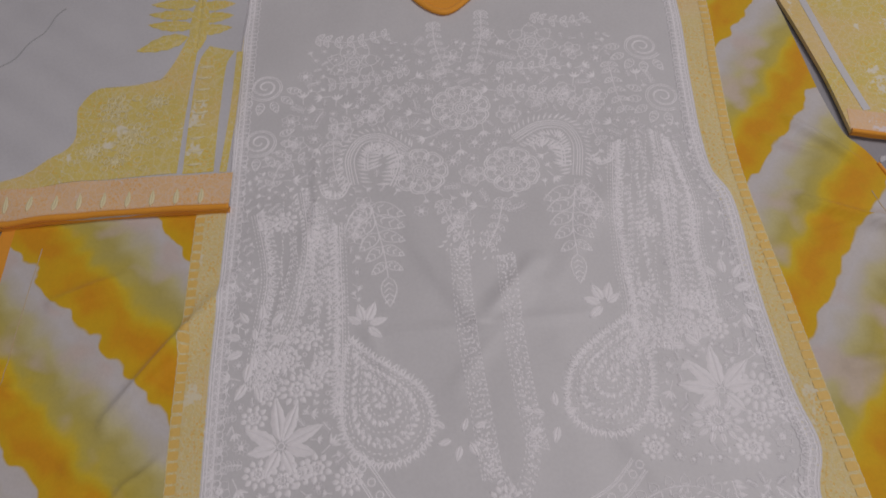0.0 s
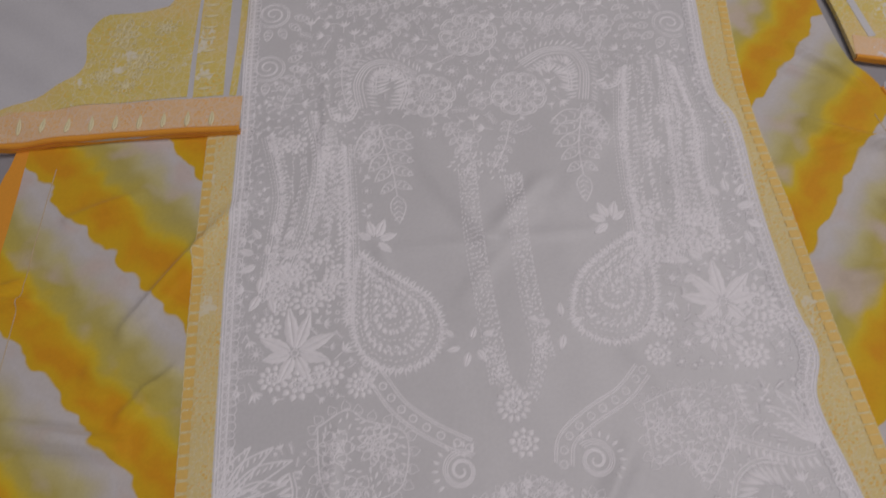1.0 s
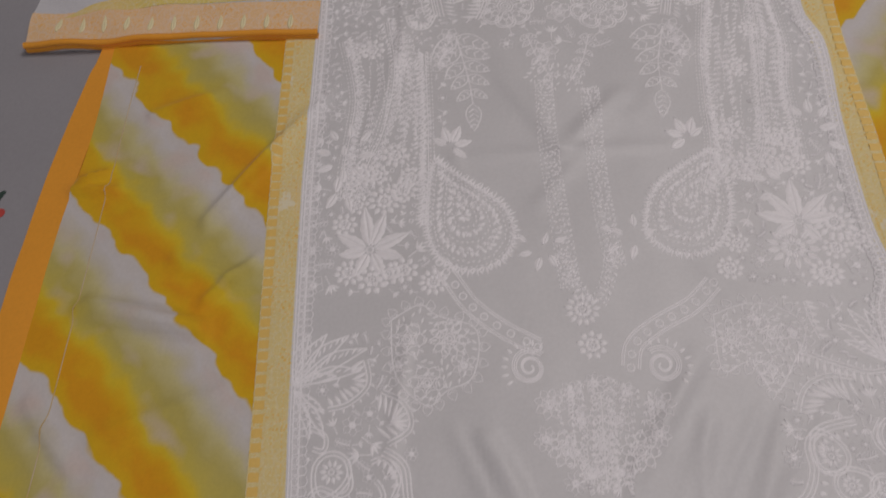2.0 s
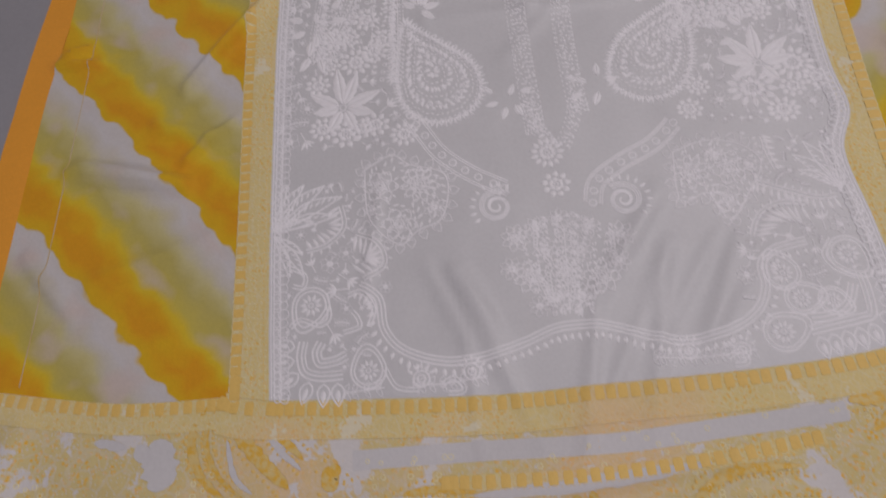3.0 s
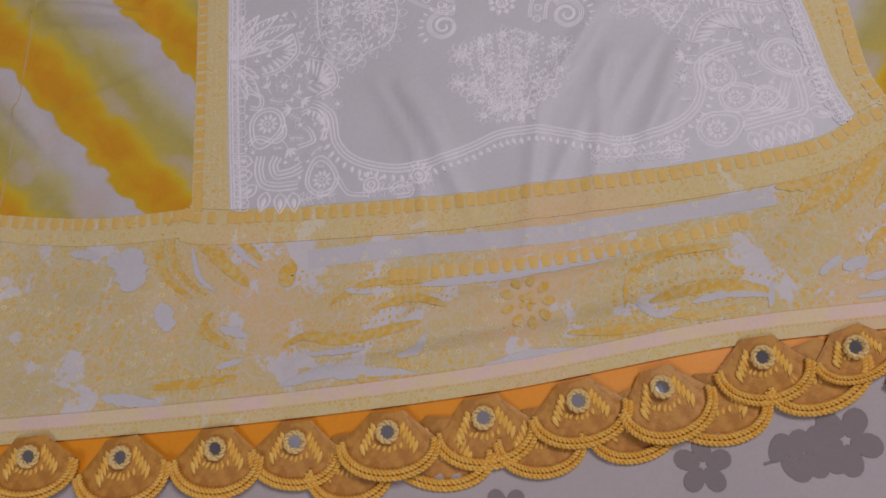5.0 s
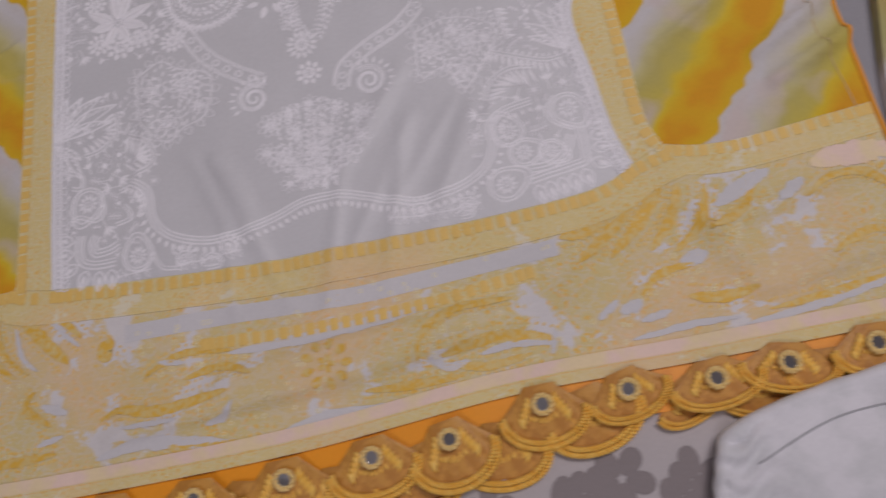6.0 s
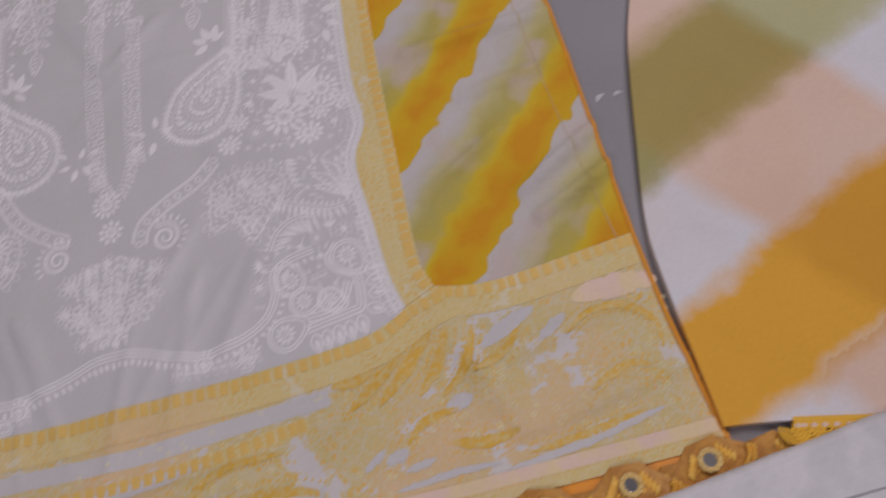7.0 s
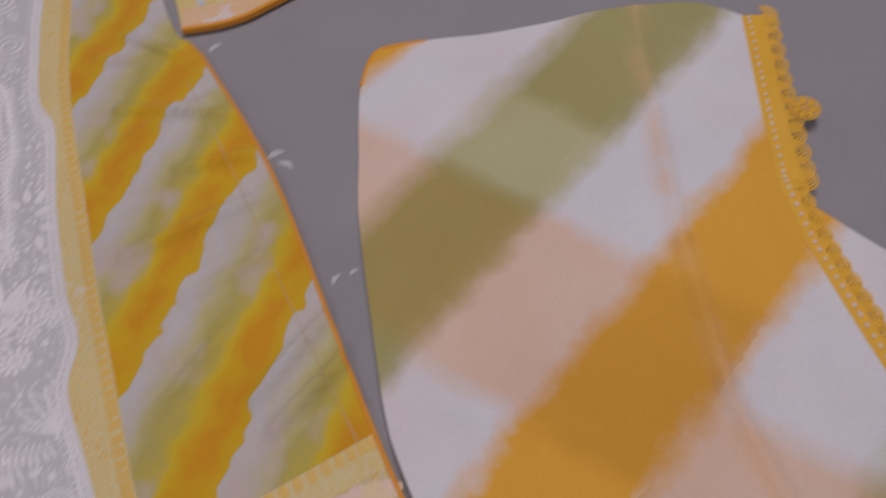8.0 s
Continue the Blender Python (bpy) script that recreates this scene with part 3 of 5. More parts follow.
# facing and piping at the open side seams
sheet("side_facing", M_ORANGE, [(-0.229, -0.155), (-0.229, 0.044), (-0.228, 0.140), (-0.224, 0.268), (-0.215, 0.366), (-0.210, 0.404), (-0.206, 0.560)], [(-0.203, -0.155), *OUT_L[1:7]], None, None, 6, 120, -0.0006, 0.004, kurta, "plain orange cotton facing along the side slit")
tube("piping", M_ORANGE, OUT_R[:6], 0.0017, 160, 0.0002, kurta, "thin orange piping")
tube("seam", M_SEAMTINT, [(-0.175, 0.010), (-0.173, 0.168), (-0.172, 0.381)], 0.0004, 140, 0.0001, kurta, "pale stitched seam")
tube("seam", M_SEAMTINT, [(0.555, 0.060), (0.536, 0.170), (0.520, 0.290), (0.500, 0.400)], 0.0004, 140, 0.0001, kurta, "pale stitched seam")

# yellow woven borders beside and below the front panel
LOW = [(-0.036, 0.003), *PAN_B, (0.430, 0.050)]
borders = [
    sheet("border_band", M_BORDER, BL_OUT, PAN_L, None, None, 6, 200, 0.0006, 0.001, kurta, "woven yellow border strip"),
    sheet("border_band", M_BORDER, PAN_R, BR_OUT, None, None, 6, 200, 0.0006, 0.001, kurta, "woven yellow border strip"),
    band("border_band", M_BORDER, LOW, 0.002, -0.024, 150, 12, 0.0, 0.0014, kurta, "woven yellow border strip under the front panel"),
    band("border_band", M_BORDER, TOP_L, 0.0, -0.020, 60, 4, -0.0002, 0.0003, kurta, "woven yellow border strip"),
    band("border_band", M_BORDER, TOP_R, 0.0, -0.022, 60, 4, -0.0002, 0.0003, kurta, "woven yellow border strip"),
]
STRIP = [(0.048, -0.038), (0.130, -0.033), (0.210, -0.029), (0.280, -0.020), (0.346, -0.012)]
band("white_strip", M_STRIP, STRIP, 0.006, -0.006, 90, 4, -0.0004, 0.0002, kurta, "plain white woven stripe")
STRIP2 = [(0.105, -0.047), (0.180, -0.044), (0.260, -0.035), (0.330, -0.022)]
border2 = band("border_band", M_BORDER, STRIP2, 0.0, -0.010, 90, 4, -0.0003, 0.0010, kurta, "narrow woven yellow stripe")


def tabs(parent, path, pitch, l, w, d, z):
    """A row of small arched tongues woven along a border's edge."""
    n = Needle(z, lie, 0.0005)
    count = int(sum(math.hypot(b[0] - a[0], b[1] - a[1]) for a, b in zip(path, path[1:])) / pitch)
    pts = offset(path, d, count)
    for (xa, ya), (xb, yb) in zip(pts, pts[1:]):
        q = math.atan2(yb - ya, xb - xa) - math.pi / 2
        c, s = math.cos(q), math.sin(q)
        rows = []
        for u, h in ((0.0, 0.32), (0.12, 0.5), (0.45, 0.5), (0.8, 0.5), (1.0, 0.46)):
            rows.append([n.point(xa + c * u * l - s * k * h * w, ya + s * u * l + c * k * h * w, 0.0003 * (1 - abs(k)) + 0.0001) for k in (-1, 0, 1)])
        for a, b in zip(rows, rows[1:]):
            n.f += [(a[0], b[0], b[1], a[1]), (a[1], b[1], b[2], a[2])]
    return tagged(n.done("tab_edging", M_TAB, parent, "row of small deep-yellow woven tabs"), kind="stuff")


def stitches(parent, path, d, z, material=None, pitch=0.0032):
    n = Needle(z, lie, 0.0005)
    n.dashes(path, pitch, pitch * 0.62, 0.0007, d)
    return tagged(n.done("stitching", material or M_TAB, parent, "line of small running stitches"), kind="stuff")


tabs(borders[2], LOW, 0.0078, 0.0085, 0.0058, -0.001, 0.0001)
tabs(border2, STRIP2, 0.0080, 0.0080, 0.0058, -0.0005, -0.0002)
tabs(borders[3], TOP_L, 0.0078, 0.0080, 0.0056, -0.0005, -0.0002)
tabs(borders[4], TOP_R, 0.0078, 0.0080, 0.0056, -0.0005, -0.0002)
tabs(borders[0], BL_OUT, 0.0078, 0.0070, 0.0060, -0.0006, 0.0007)
tabs(borders[1], BR_OUT[::-1], 0.0078, 0.0080, 0.0064, -0.0006, 0.0007)
stitches(borders[2], LOW, -0.0225, 0.0001)
stitches(border2, STRIP2, -0.0092, -0.0001)
stitches(borders[0], PAN_L, 0.0035, 0.0008)
stitches(borders[1], PAN_R, -0.0030, 0.0008)
stitches(borders[4], TOP_R, -0.020, 0.0)

# blush tape that closes the hem
band("tape_fold", M_BORDER, HEM, -0.001, 0.007, 150, 3, 0.0013, 0.003, kurta, "pale yellow folded edge of the hem")
tape = band("hem_tape", M_BLUSH, HEM, 0.0, 0.015, 150, 4, 0.0008, 0.0045, kurta, "narrow blush-pink tape stitched along the hem")
stitches(tape, HEM, 0.0060, 0.0014, M_ORANGE)


def white_lace(path, side, parent):
    """A white scalloped lace: a solid strip with rows of looped thread."""
    strip = band("lace_strip", M_LACE, path, 0.0 if side < 0 else 0.010, -0.010 if side < 0 else 0.0, 360, 4, 0.0006, 0.0004, parent, "white scalloped lace edging")
    n = Needle(0.0009, lie, 0.0004)
    count = 150
    for d, r in ((0.010, 0.0034), (0.0055, 0.0024)):
        pts = offset(path, side * d, count)
        for i, (x, y) in enumerate(pts):
            n.ring(x, y, r * (0.9 + 0.2 * (i % 2)), 0.0008, 8)
    for d in (0.0015, 0.0035, 0.0078):
        n.line(path, 0.0009, 160, side * d)
    tagged(n.done("looped_thread", M_THREAD, strip, "rows of looped white thread"), kind="stuff")


def edge_loops(parent, path, d, z):
    """Pale looped outlines along a border's outer edge."""
    n = Needle(z, lie, 0.0005)
    for x, y in offset(path, d, int(sum(math.hypot(b[0] - a[0], b[1] - a[1]) for a, b in zip(path, path[1:])) / 0.0078)):
        n.ring(x, y, 0.0036, 0.0009, 9)
        n.leaf(x, y, random.uniform(0, 6.28), 0.0022, 0.0012)
    for k in (0.008, 0.012, 0.017, 0.021):
        n.dashes(path, 0.0045, 0.0024, 0.0011, d + math.copysign(k, d), 1.0, 0.8)
    tagged(n.done("loop_edging", M_PALE, parent, "pale looped outline woven along the border"), kind="stuff")


edge_loops(borders[0], BL_OUT, -0.0036, 0.0006)
edge_loops(borders[1], BR_OUT, 0.0036, 0.0006)
white_lace(PAN_L, -1, kurta)
white_lace(PAN_R, 1, kurta)

# orange neckline with the lining behind it
NECK = [(0.100, 0.810), (0.110, 0.710), (0.128, 0.664), (0.160, 0.636), (0.190, 0.664), (0.206, 0.710), (0.214, 0.810)]
sheet("neck_lining", M_ORANGE, [(0.158, 0.637), (0.128, 0.664), (0.110, 0.710), (0.100, 0.810)], [(0.162, 0.637), (0.190, 0.664), (0.206, 0.710), (0.214, 0.810)], None, None, 20, 20, 0.0016, 0.001, kurta, "orange lining inside the neckline")
tube("neck_piping", M_ORANGE, NECK, 0.0042, 80, 0.0022, kurta, "rolled orange neck piping", flat=0.6)


# ---- tone-on-tone embroidery on the front panel ----
def new_needle():
    return Needle(0.0006, lie, 0.0005)


TAKEN = set()  # 2 mm cells of the panel that already carry stitches


def motif(name, n, label=""):
    TAKEN.update((int(v[0] * 500 + 500), int(v[1] * 500 + 500)) for v in n.v)
    ob = n.done(name, M_THREAD, front_panel, label or "raised white thread embroidery")
    return tagged(ob, kind="stuff") if name in ("sprig", "corner_fan", "paisley", "flower_block", "scroll", "leaf_edging", "drop_flower", "fern", "palm_leaf") else ob


def rosette_motif(x, y, r, petals, turn):
    n = new_needle()
    n.rosette(x, y, r, petals, turn)
    motif("rosette", n, "round embroidered flower with double-edged petals")


def flower_motif(x, y, r, petals, turn, solid=False):
    n = new_needle()
    n.flower(x, y, r, petals, turn, solid)
    motif("flower", n)


def spiral_motif(x, y, r, q, hand, petals=5):
    n = new_needle()
    n.spiral(x, y, r, q, 2.3, hand, 2)
    for k in range(petals):
        a = q + hand * (0.5 + 0.5 * k)
        n.open_leaf(x + 1.1 * r * math.cos(a), y + 1.1 * r * math.sin(a), a, r * 0.8, r * 0.42, 0.0010, 3)
    motif("scroll", n, "embroidered spiral scroll with a fan of leaves")


def hanging_spray(path, s):
    n = new_needle()
    n.vine(path, 0.021, 0.010, 0.0125, open_=True, spread=0.95, grow=-0.9)
    x0, y0 = path[-1]
    n.open_leaf(x0, y0, -math.pi / 2 - 0.06 * s, 0.026, 0.012, 0.001, 4)
    for k in range(3):
        n.flower(path[0][0] + 0.006 * s + 0.003 * k * s, path[0][1] - 0.014 * k, 0.010, 6, k)
    motif("leaf_spray", n, "hanging spray of outlined leaves ending in a pointed bud")


def horn(path, s):
    """A curled horn of parallel threads with a fern inside."""
    n = new_needle()
    for d in (0.0, 0.0022, 0.0044, 0.0075):
        n.line(path, 0.0011, 40, s * d)
    n.dashes(path, 0.0042, 0.010, 0.0019, s * 0.0095, s * 1.2)
    n.dashes(path, 0.0042, 0.008, 0.0018, -s * 0.002, -s * 1.0)
    motif("scroll", n, "curved horn of parallel embroidered lines")


def dotted_band(path, w):
    n = new_needle()
    n.running(path, (-w / 2, w / 2), 0.0026, 0.0012, 0.0011)
    for d in (-0.36 * w, -0.22 * w, -0.07 * w, 0.07 * w, 0.22 * w, 0.36 * w):
        n.dashes(path, 0.0040, 0.0028, 0.0015, d, random.uniform(0, 3), 1.2)
    motif("dotted_band", n, "narrow band filled with fine dotted stitches")


def belt(path):
    n = new_needle()
    for d in (-0.0062, -0.0046, 0.0046, 0.0062):
        n.line(path, 0.0010, 40, d)
    pts = offset(path, 0.0, 9)
    for x, y in pts:
        n.ring(x, y, 0.0026, 0.0011, 8)
    motif("chain_band", n, "curved double-lined band with a chain of rings")


def lerp_paths(a, b, k, n=14):
    return [((1 - k) * along(a, i / n)[0] + k * along(b, i / n)[0], (1 - k) * along(a, i / n)[1] + k * along(b, i / n)[1]) for i in range(n + 1)]


def bed(a, b, rows, name="stitch_bed", l=0.0030):
    """Close rows of short stitches between two lines, with blossoms worked in."""
    n = new_needle()
    for r in range(rows):
        p = lerp_paths(a, b, (r + 0.5) / rows, 24)
        p = [(x + 0.0016 * math.sin(90 * y + 2.1 * r), y) for x, y in p]
        i = 0
        while i < 23:
            j = min(24, i + random.randint(3, 8))
            style, piece = random.random(), p[i:j + 1]
            if style < 0.28:
                n.tufts(piece, 0.0056, 0.0050, 0.0, random.choice((0.6, -0.6)))
            elif style < 0.55:
                n.dashes(piece, 0.0044, 0.0044, 0.0020, 0.0, random.choice((0.8, -0.8)), 0.4)
            elif style < 0.68:
                for x, y in offset(piece, 0.0, max(2, (j - i))):
                    n.ring(x, y, 0.0015, 0.0008, 7)
            else:
                n.dashes(piece, 0.0036, l, 0.0013, 0.0, 0.1, 0.35)
            i = j
    tagged(motif(name, n, "close rows of short white stitches"), kind="stuff")


def rib(path, side, size=0.0072):
    """A stem of running stitch fringed with leafy crowns on one side."""
    n = new_needle()
    n.line(path, 0.0008, 50)
    n.running(path, (0.0018, -0.0018, -side * 0.0042))
    n.tufts(path, 0.0068, size, side * 0.0022, side * 1.25)
    tagged(motif("leaf_column", n, "tall stem of running stitches fringed with leafy crowns"), kind="stuff")


def closed_paisley(rim, tip, hand):
    """A paisley along a closed line, fringed outside and filled with rings of stitches towards its eye."""
    cx, cy = sum(p[0] for p in rim) / len(rim), sum(p[1] for p in rim) / len(rim)
    cx, cy = 0.85 * cx + 0.15 * tip[0], 0.85 * cy + 0.15 * tip[1]
    loop = rim + rim[:1]
    at = lambda k: [(cx + (x - cx) * k, cy + (y - cy) * k) for x, y in loop]
    n = new_needle()
    n.tufts(at(0.97), 0.0058, 0.0074, 0.0, hand * 1.4)
    n.running(at(0.95), (0.0,))
    for k, style in ((0.86, 0), (0.79, 1), (0.71, 0), (0.63, 2), (0.54, 0), (0.46, 1), (0.37, 2), (0.28, 0), (0.19, 1), (0.10, 2)):
        if style == 0:
            n.dashes(at(k), 0.0036, 0.0030, 0.0012, 0.0, 0.2, 0.5)
        elif style == 1:
            n.dashes(at(k), 0.0050, 0.0050, 0.0025, 0.0, -hand * 0.9, 0.4)
        else:
            n.tufts(at(k), 0.0056, 0.0042, 0.0, hand * 1.0)
    motif("paisley", n, "embroidered paisley edged with tiny leaves")


def leaf_flower(x, y, leaves, w=0.0105):
    """A flower of broad pointed satin leaves, each parted by a vein."""
    n = new_needle()
    for a, l in leaves:
        n.leaf(x + 0.003 * math.cos(a), y + 0.003 * math.sin(a), a, l, w * (0.75 + 9 * l))
    n.ring(x, y, 0.0024)
    tagged(motif("leaf_flower", n, "flower of broad pointed satin-stitched leaves"), kind="stuff")


def mum(x, y, r, petals, turn=0.0, squash=1.0):
    """A chrysanthemum of two rings of long narrow petals."""
    n = new_needle()
    for ring_, (r0, r1, k) in enumerate(((0.52, 1.0, petals), (0.20, 0.52, petals - 3))):
        for i in range(k):
            a = turn + 2 * math.pi * (i + 0.5 * ring_) / k
            n.leaf(x + r * r0 * math.cos(a), y + squash * r * r0 * math.sin(a), math.atan2(squash * math.sin(a), math.cos(a)), r * (r1 - r0), r * 3.4 / k * (1.0 if ring_ == 0 else 0.7))
    n.ring(x, y, r * 0.14, 0.0009, 8)
    motif("flower", n, "embroidered chrysanthemum with long narrow petals")


def cluster(x, y, leaves):
    n = new_needle()
    for dx, dy, q, l in leaves:
        n.leaf(x + dx, y + dy, q, l, l * 0.52)
    motif("sprig", n)


def palm(x, y, ends, bend):
    """Long curved petals that fan out from one point, each drawn with a double line and ribs."""
    n = new_needle()
    for ex, ey in ends:
        dx, dy = ex - x, ey - y
        mid = (x + 0.55 * dx - bend * dy, y + 0.55 * dy + bend * dx)
        n.line([(x, y), mid, (ex, ey)], 0.0014, 20)
        n.line([(x, y), (x + 0.5 * dx + 0.25 * bend * dy, y + 0.5 * dy - 0.25 * bend * dx), (ex, ey)], 0.0013, 20)
        n.dashes([(x + 0.25 * dx, y + 0.25 * dy), (x + 0.52 * dx - 0.4 * bend * dy, y + 0.52 * dy + 0.4 * bend * dx), (x + 0.92 * dx, y + 0.92 * dy)], 0.0040, 0.0050, 0.0014, 0.0, 0.6, 0.15)
    motif("palm_leaf", n, "palm of long curved outlined petals")


def comb(path, l, turn):
    """A crescent of long satin teeth along a curved double line."""
    n = new_needle()
    n.line(path, 0.0012, 30)
    n.line(path, 0.0010, 30, 0.0026)
    n.dashes(path, 0.0042, l, 0.0026, 0.0, turn, 0.08)
    n.dashes(path, 0.0050, 0.0036, 0.0018, 0.0030 if turn < 0 else -0.0030, -turn, 0.1)
    motif("fern", n, "curled fern of long satin stitches")


def petal_row(path, turn, l, w):
    """A fan of bold looped petals outside a double line."""
    n = new_needle()
    n.line(path, 0.0015, 40)
    n.line(path, 0.0012, 40, 0.0030 if turn < 0 else -0.0030)
    n.line(path, 0.0010, 40, 0.0055 if turn < 0 else -0.0055)
    count = max(2, int(sum(math.hypot(b[0] - a[0], b[1] - a[1]) for a, b in zip(path, path[1:])) / (w * 0.92)))
    pts = offset(path, 0.0025 if turn > 0 else -0.0025, count)
    for (xa, ya), (xb, yb) in zip(pts, pts[1:]):
        q = math.atan2(yb - ya, xb - xa) + turn
        n.open_leaf((xa + xb) / 2, (ya + yb) / 2, q, l, w, 0.0019, 0)
        n.leaf((xa + xb) / 2 + 0.25 * l * math.cos(q), (ya + yb) / 2 + 0.25 * l * math.sin(q), q, l * 0.62, w * 0.42)
    motif("corner_fan", n, "corner fan of looped lace-like petals")


def teardrop(x, y, r, q):
    """A round flower held inside a double-lined drop."""
    n = new_needle()
    for k, w in ((1.0, 0.0014), (0.80, 0.0012)):
        pts = []
        for i in range(26):
            a = 2 * math.pi * i / 26
            u, o = r * k * math.cos(a), r * k * math.sin(a)
            u += 0.55 * r * k * max(0.0, math.cos(a)) ** 3
            pts.append((x + math.cos(q) * u - math.sin(q) * o, y + math.sin(q) * u + math.cos(q) * o))
        n.thread(pts, w, True)
    for i in range(10):
        a = 2 * math.pi * i / 10
        n.leaf(x + 0.22 * r * math.cos(a), y + 0.22 * r * math.sin(a), a, 0.42 * r, 0.2 * r)
    n.ring(x, y, 0.14 * r, 0.0009, 8)
    motif("drop_flower", n, "round flower inside a double-lined drop")


def scroll(path, w=0.0013):
    n = new_needle()
    n.line(path, w, 36)
    n.line(path, w * 0.8, 36, 0.0024)
    motif("scroll", n, "double-lined embroidered scroll")


def zigzag_block(rim, flowers):
    """A cluster of outlined flowers inside a jagged double-edged frame."""
    n = new_needle()
    cx, cy = sum(p[0] for p in rim) / len(rim), sum(p[1] for p in rim) / len(rim)
    loop = rim + rim[:1]
    pts = offset(loop, 0.0, 44)
    for (xa, ya), (xb, yb) in zip(pts[::2], pts[2::2]):
        mx, my = (xa + xb) / 2, (ya + yb) / 2
        n.open_leaf(mx, my, math.atan2(my - cy, mx - cx), 0.0080, 0.0062, 0.0010, 0)
    n.line(loop, 0.0010, 60)
    for k in (0.82, 0.62, 0.42, 0.22):
        n.dashes([(cx + (x - cx) * k, cy + (y - cy) * k) for x, y in loop], 0.0052, 0.0050, 0.0017, 0.0, 0.9, 0.6)
    tagged(motif("flower_block", n, "dense cluster of outlined flowers with jagged leaves"), kind="stuff")
    for x, y, r, p in flowers:
        flower_motif(x, y, r, p, x * 70)


# upper part: rosettes, horns and hanging sprays round the neck placket
rosette_motif(0.169, 0.512, 0.0281, 8, 0.2)
rosette_motif(0.130, 0.442, 0.0255, 8, 0.0)
rosette_motif(0.208, 0.440, 0.0255, 8, 0.3)
for x, y, r, p in ((0.071, 0.575, 0.026, 7), (0.241, 0.591, 0.026, 7), (0.061, 0.488, 0.013, 6), (0.090, 0.506, 0.012, 6), (0.113, 0.495, 0.011, 5), (0.106, 0.533, 0.012, 6),
                   (0.265, 0.527, 0.012, 5), (0.290, 0.518, 0.013, 6), (0.211, 0.502, 0.012, 6), (0.238, 0.514, 0.011, 5), (0.174, 0.435, 0.012, 6), (0.179, 0.471, 0.008, 6), (0.162, 0.392, 0.011, 6),
                   (0.165, 0.576, 0.010, 6), (0.188, 0.560, 0.010, 6), (0.148, 0.555, 0.010, 6), (0.199, 0.605, 0.010, 6), (0.022, 0.477, 0.011, 6), (0.017, 0.504, 0.009, 6), (0.277, 0.577, 0.012, 6)):
    flower_motif(x, y, r, p, x * 40)
for x, y, r, q, s in ((-0.009, 0.547, 0.018, 3.6, 1), (-0.009, 0.481, 0.017, 4.2, 1), (0.345, 0.579, 0.019, 5.6, -1), (0.352, 0.514, 0.018, 5.2, -1)):
    spiral_motif(x, y, r, q, s)
hanging_spray([(0.089, 0.408), (0.095, 0.383), (0.100, 0.361), (0.103, 0.340)], -1)
hanging_spray([(0.259, 0.418), (0.254, 0.396), (0.251, 0.377), (0.251, 0.353)], 1)
horn([(0.122, 0.467), (0.100, 0.484), (0.078, 0.481), (0.067, 0.459), (0.071, 0.429)], 1)
horn([(0.211, 0.476), (0.235, 0.491), (0.260, 0.489), (0.271, 0.466), (0.266, 0.430)], -1)
comb([(0.086, 0.446), (0.088, 0.467), (0.105, 0.473), (0.112, 0.450), (0.105, 0.427)], 0.012, -1.2)
comb([(0.254, 0.442), (0.254, 0.464), (0.238, 0.474), (0.225, 0.466)], 0.012, 1.2)
comb([(0.046, 0.430), (0.051, 0.418), (0.065, 0.418), (0.072, 0.432)], 0.008, 1.4)
comb([(0.276, 0.450), (0.282, 0.441), (0.295, 0.446), (0.301, 0.461)], 0.008, 1.4)
for path, l in (([(0.129, 0.542), (0.105, 0.522), (0.080, 0.503), (0.050, 0.498)], 0.009), ([(0.204, 0.530), (0.229, 0.529), (0.257, 0.520), (0.291, 0.498)], 0.009),
                ([(0.056, 0.479), (0.057, 0.454), (0.062, 0.432)], 0.008), ([(0.283, 0.491), (0.285, 0.472), (0.293, 0.462)], 0.008),
                ([(0.122, 0.564), (0.090, 0.551), (0.048, 0.547)], 0.009), ([(0.035, 0.608), (0.068, 0.602), (0.106, 0.611)], 0.009), ([(0.206, 0.559), (0.235, 0.557), (0.265, 0.563)], 0.009),
                ([(0.148, 0.624), (0.149, 0.593), (0.158, 0.554)], 0.008), ([(0.196, 0.638), (0.193, 0.598), (0.182, 0.553)], 0.008), ([(0.006, 0.433), (0.013, 0.456), (0.035, 0.461)], 0.008),
                ([(0.147, 0.410), (0.155, 0.385), (0.167, 0.363)], 0.008), ([(0.198, 0.410), (0.191, 0.383), (0.180, 0.362)], 0.008), ([(0.310, 0.560), (0.311, 0.524), (0.316, 0.496)], 0.009),
                ([(0.245, 0.626), (0.278, 0.616), (0.301, 0.623)], 0.009)):
    n = new_needle()
    n.vine(path, l * 1.15, l * 0.56, l * 1.05, open_=True, spread=0.95)
    motif("vine", n)

# tall side beds that run into the paisleys
L_OUT = [(-0.004, 0.404), (0.009, 0.351), (0.009, 0.319), (0.006, 0.285), (0.005, 0.255)]
L_MID = [(0.032, 0.425), (0.040, 0.370), (0.034, 0.315), (0.024, 0.284), (0.016, 0.254)]
L_IN = [(0.064, 0.390), (0.068, 0.328), (0.070, 0.277), (0.069, 0.233)]
R_IN = [(0.298, 0.464), (0.287, 0.399), (0.283, 0.346), (0.281, 0.297), (0.271, 0.262)]
R_MID = [(0.337, 0.475), (0.333, 0.408), (0.328, 0.359), (0.322, 0.309), (0.307, 0.269)]
R_OUT = [(0.349, 0.462), (0.354, 0.401), (0.348, 0.358), (0.348, 0.322), (0.347, 0.289)]
bed(L_MID, L_IN, 9)
bed(L_OUT, L_MID, 6)
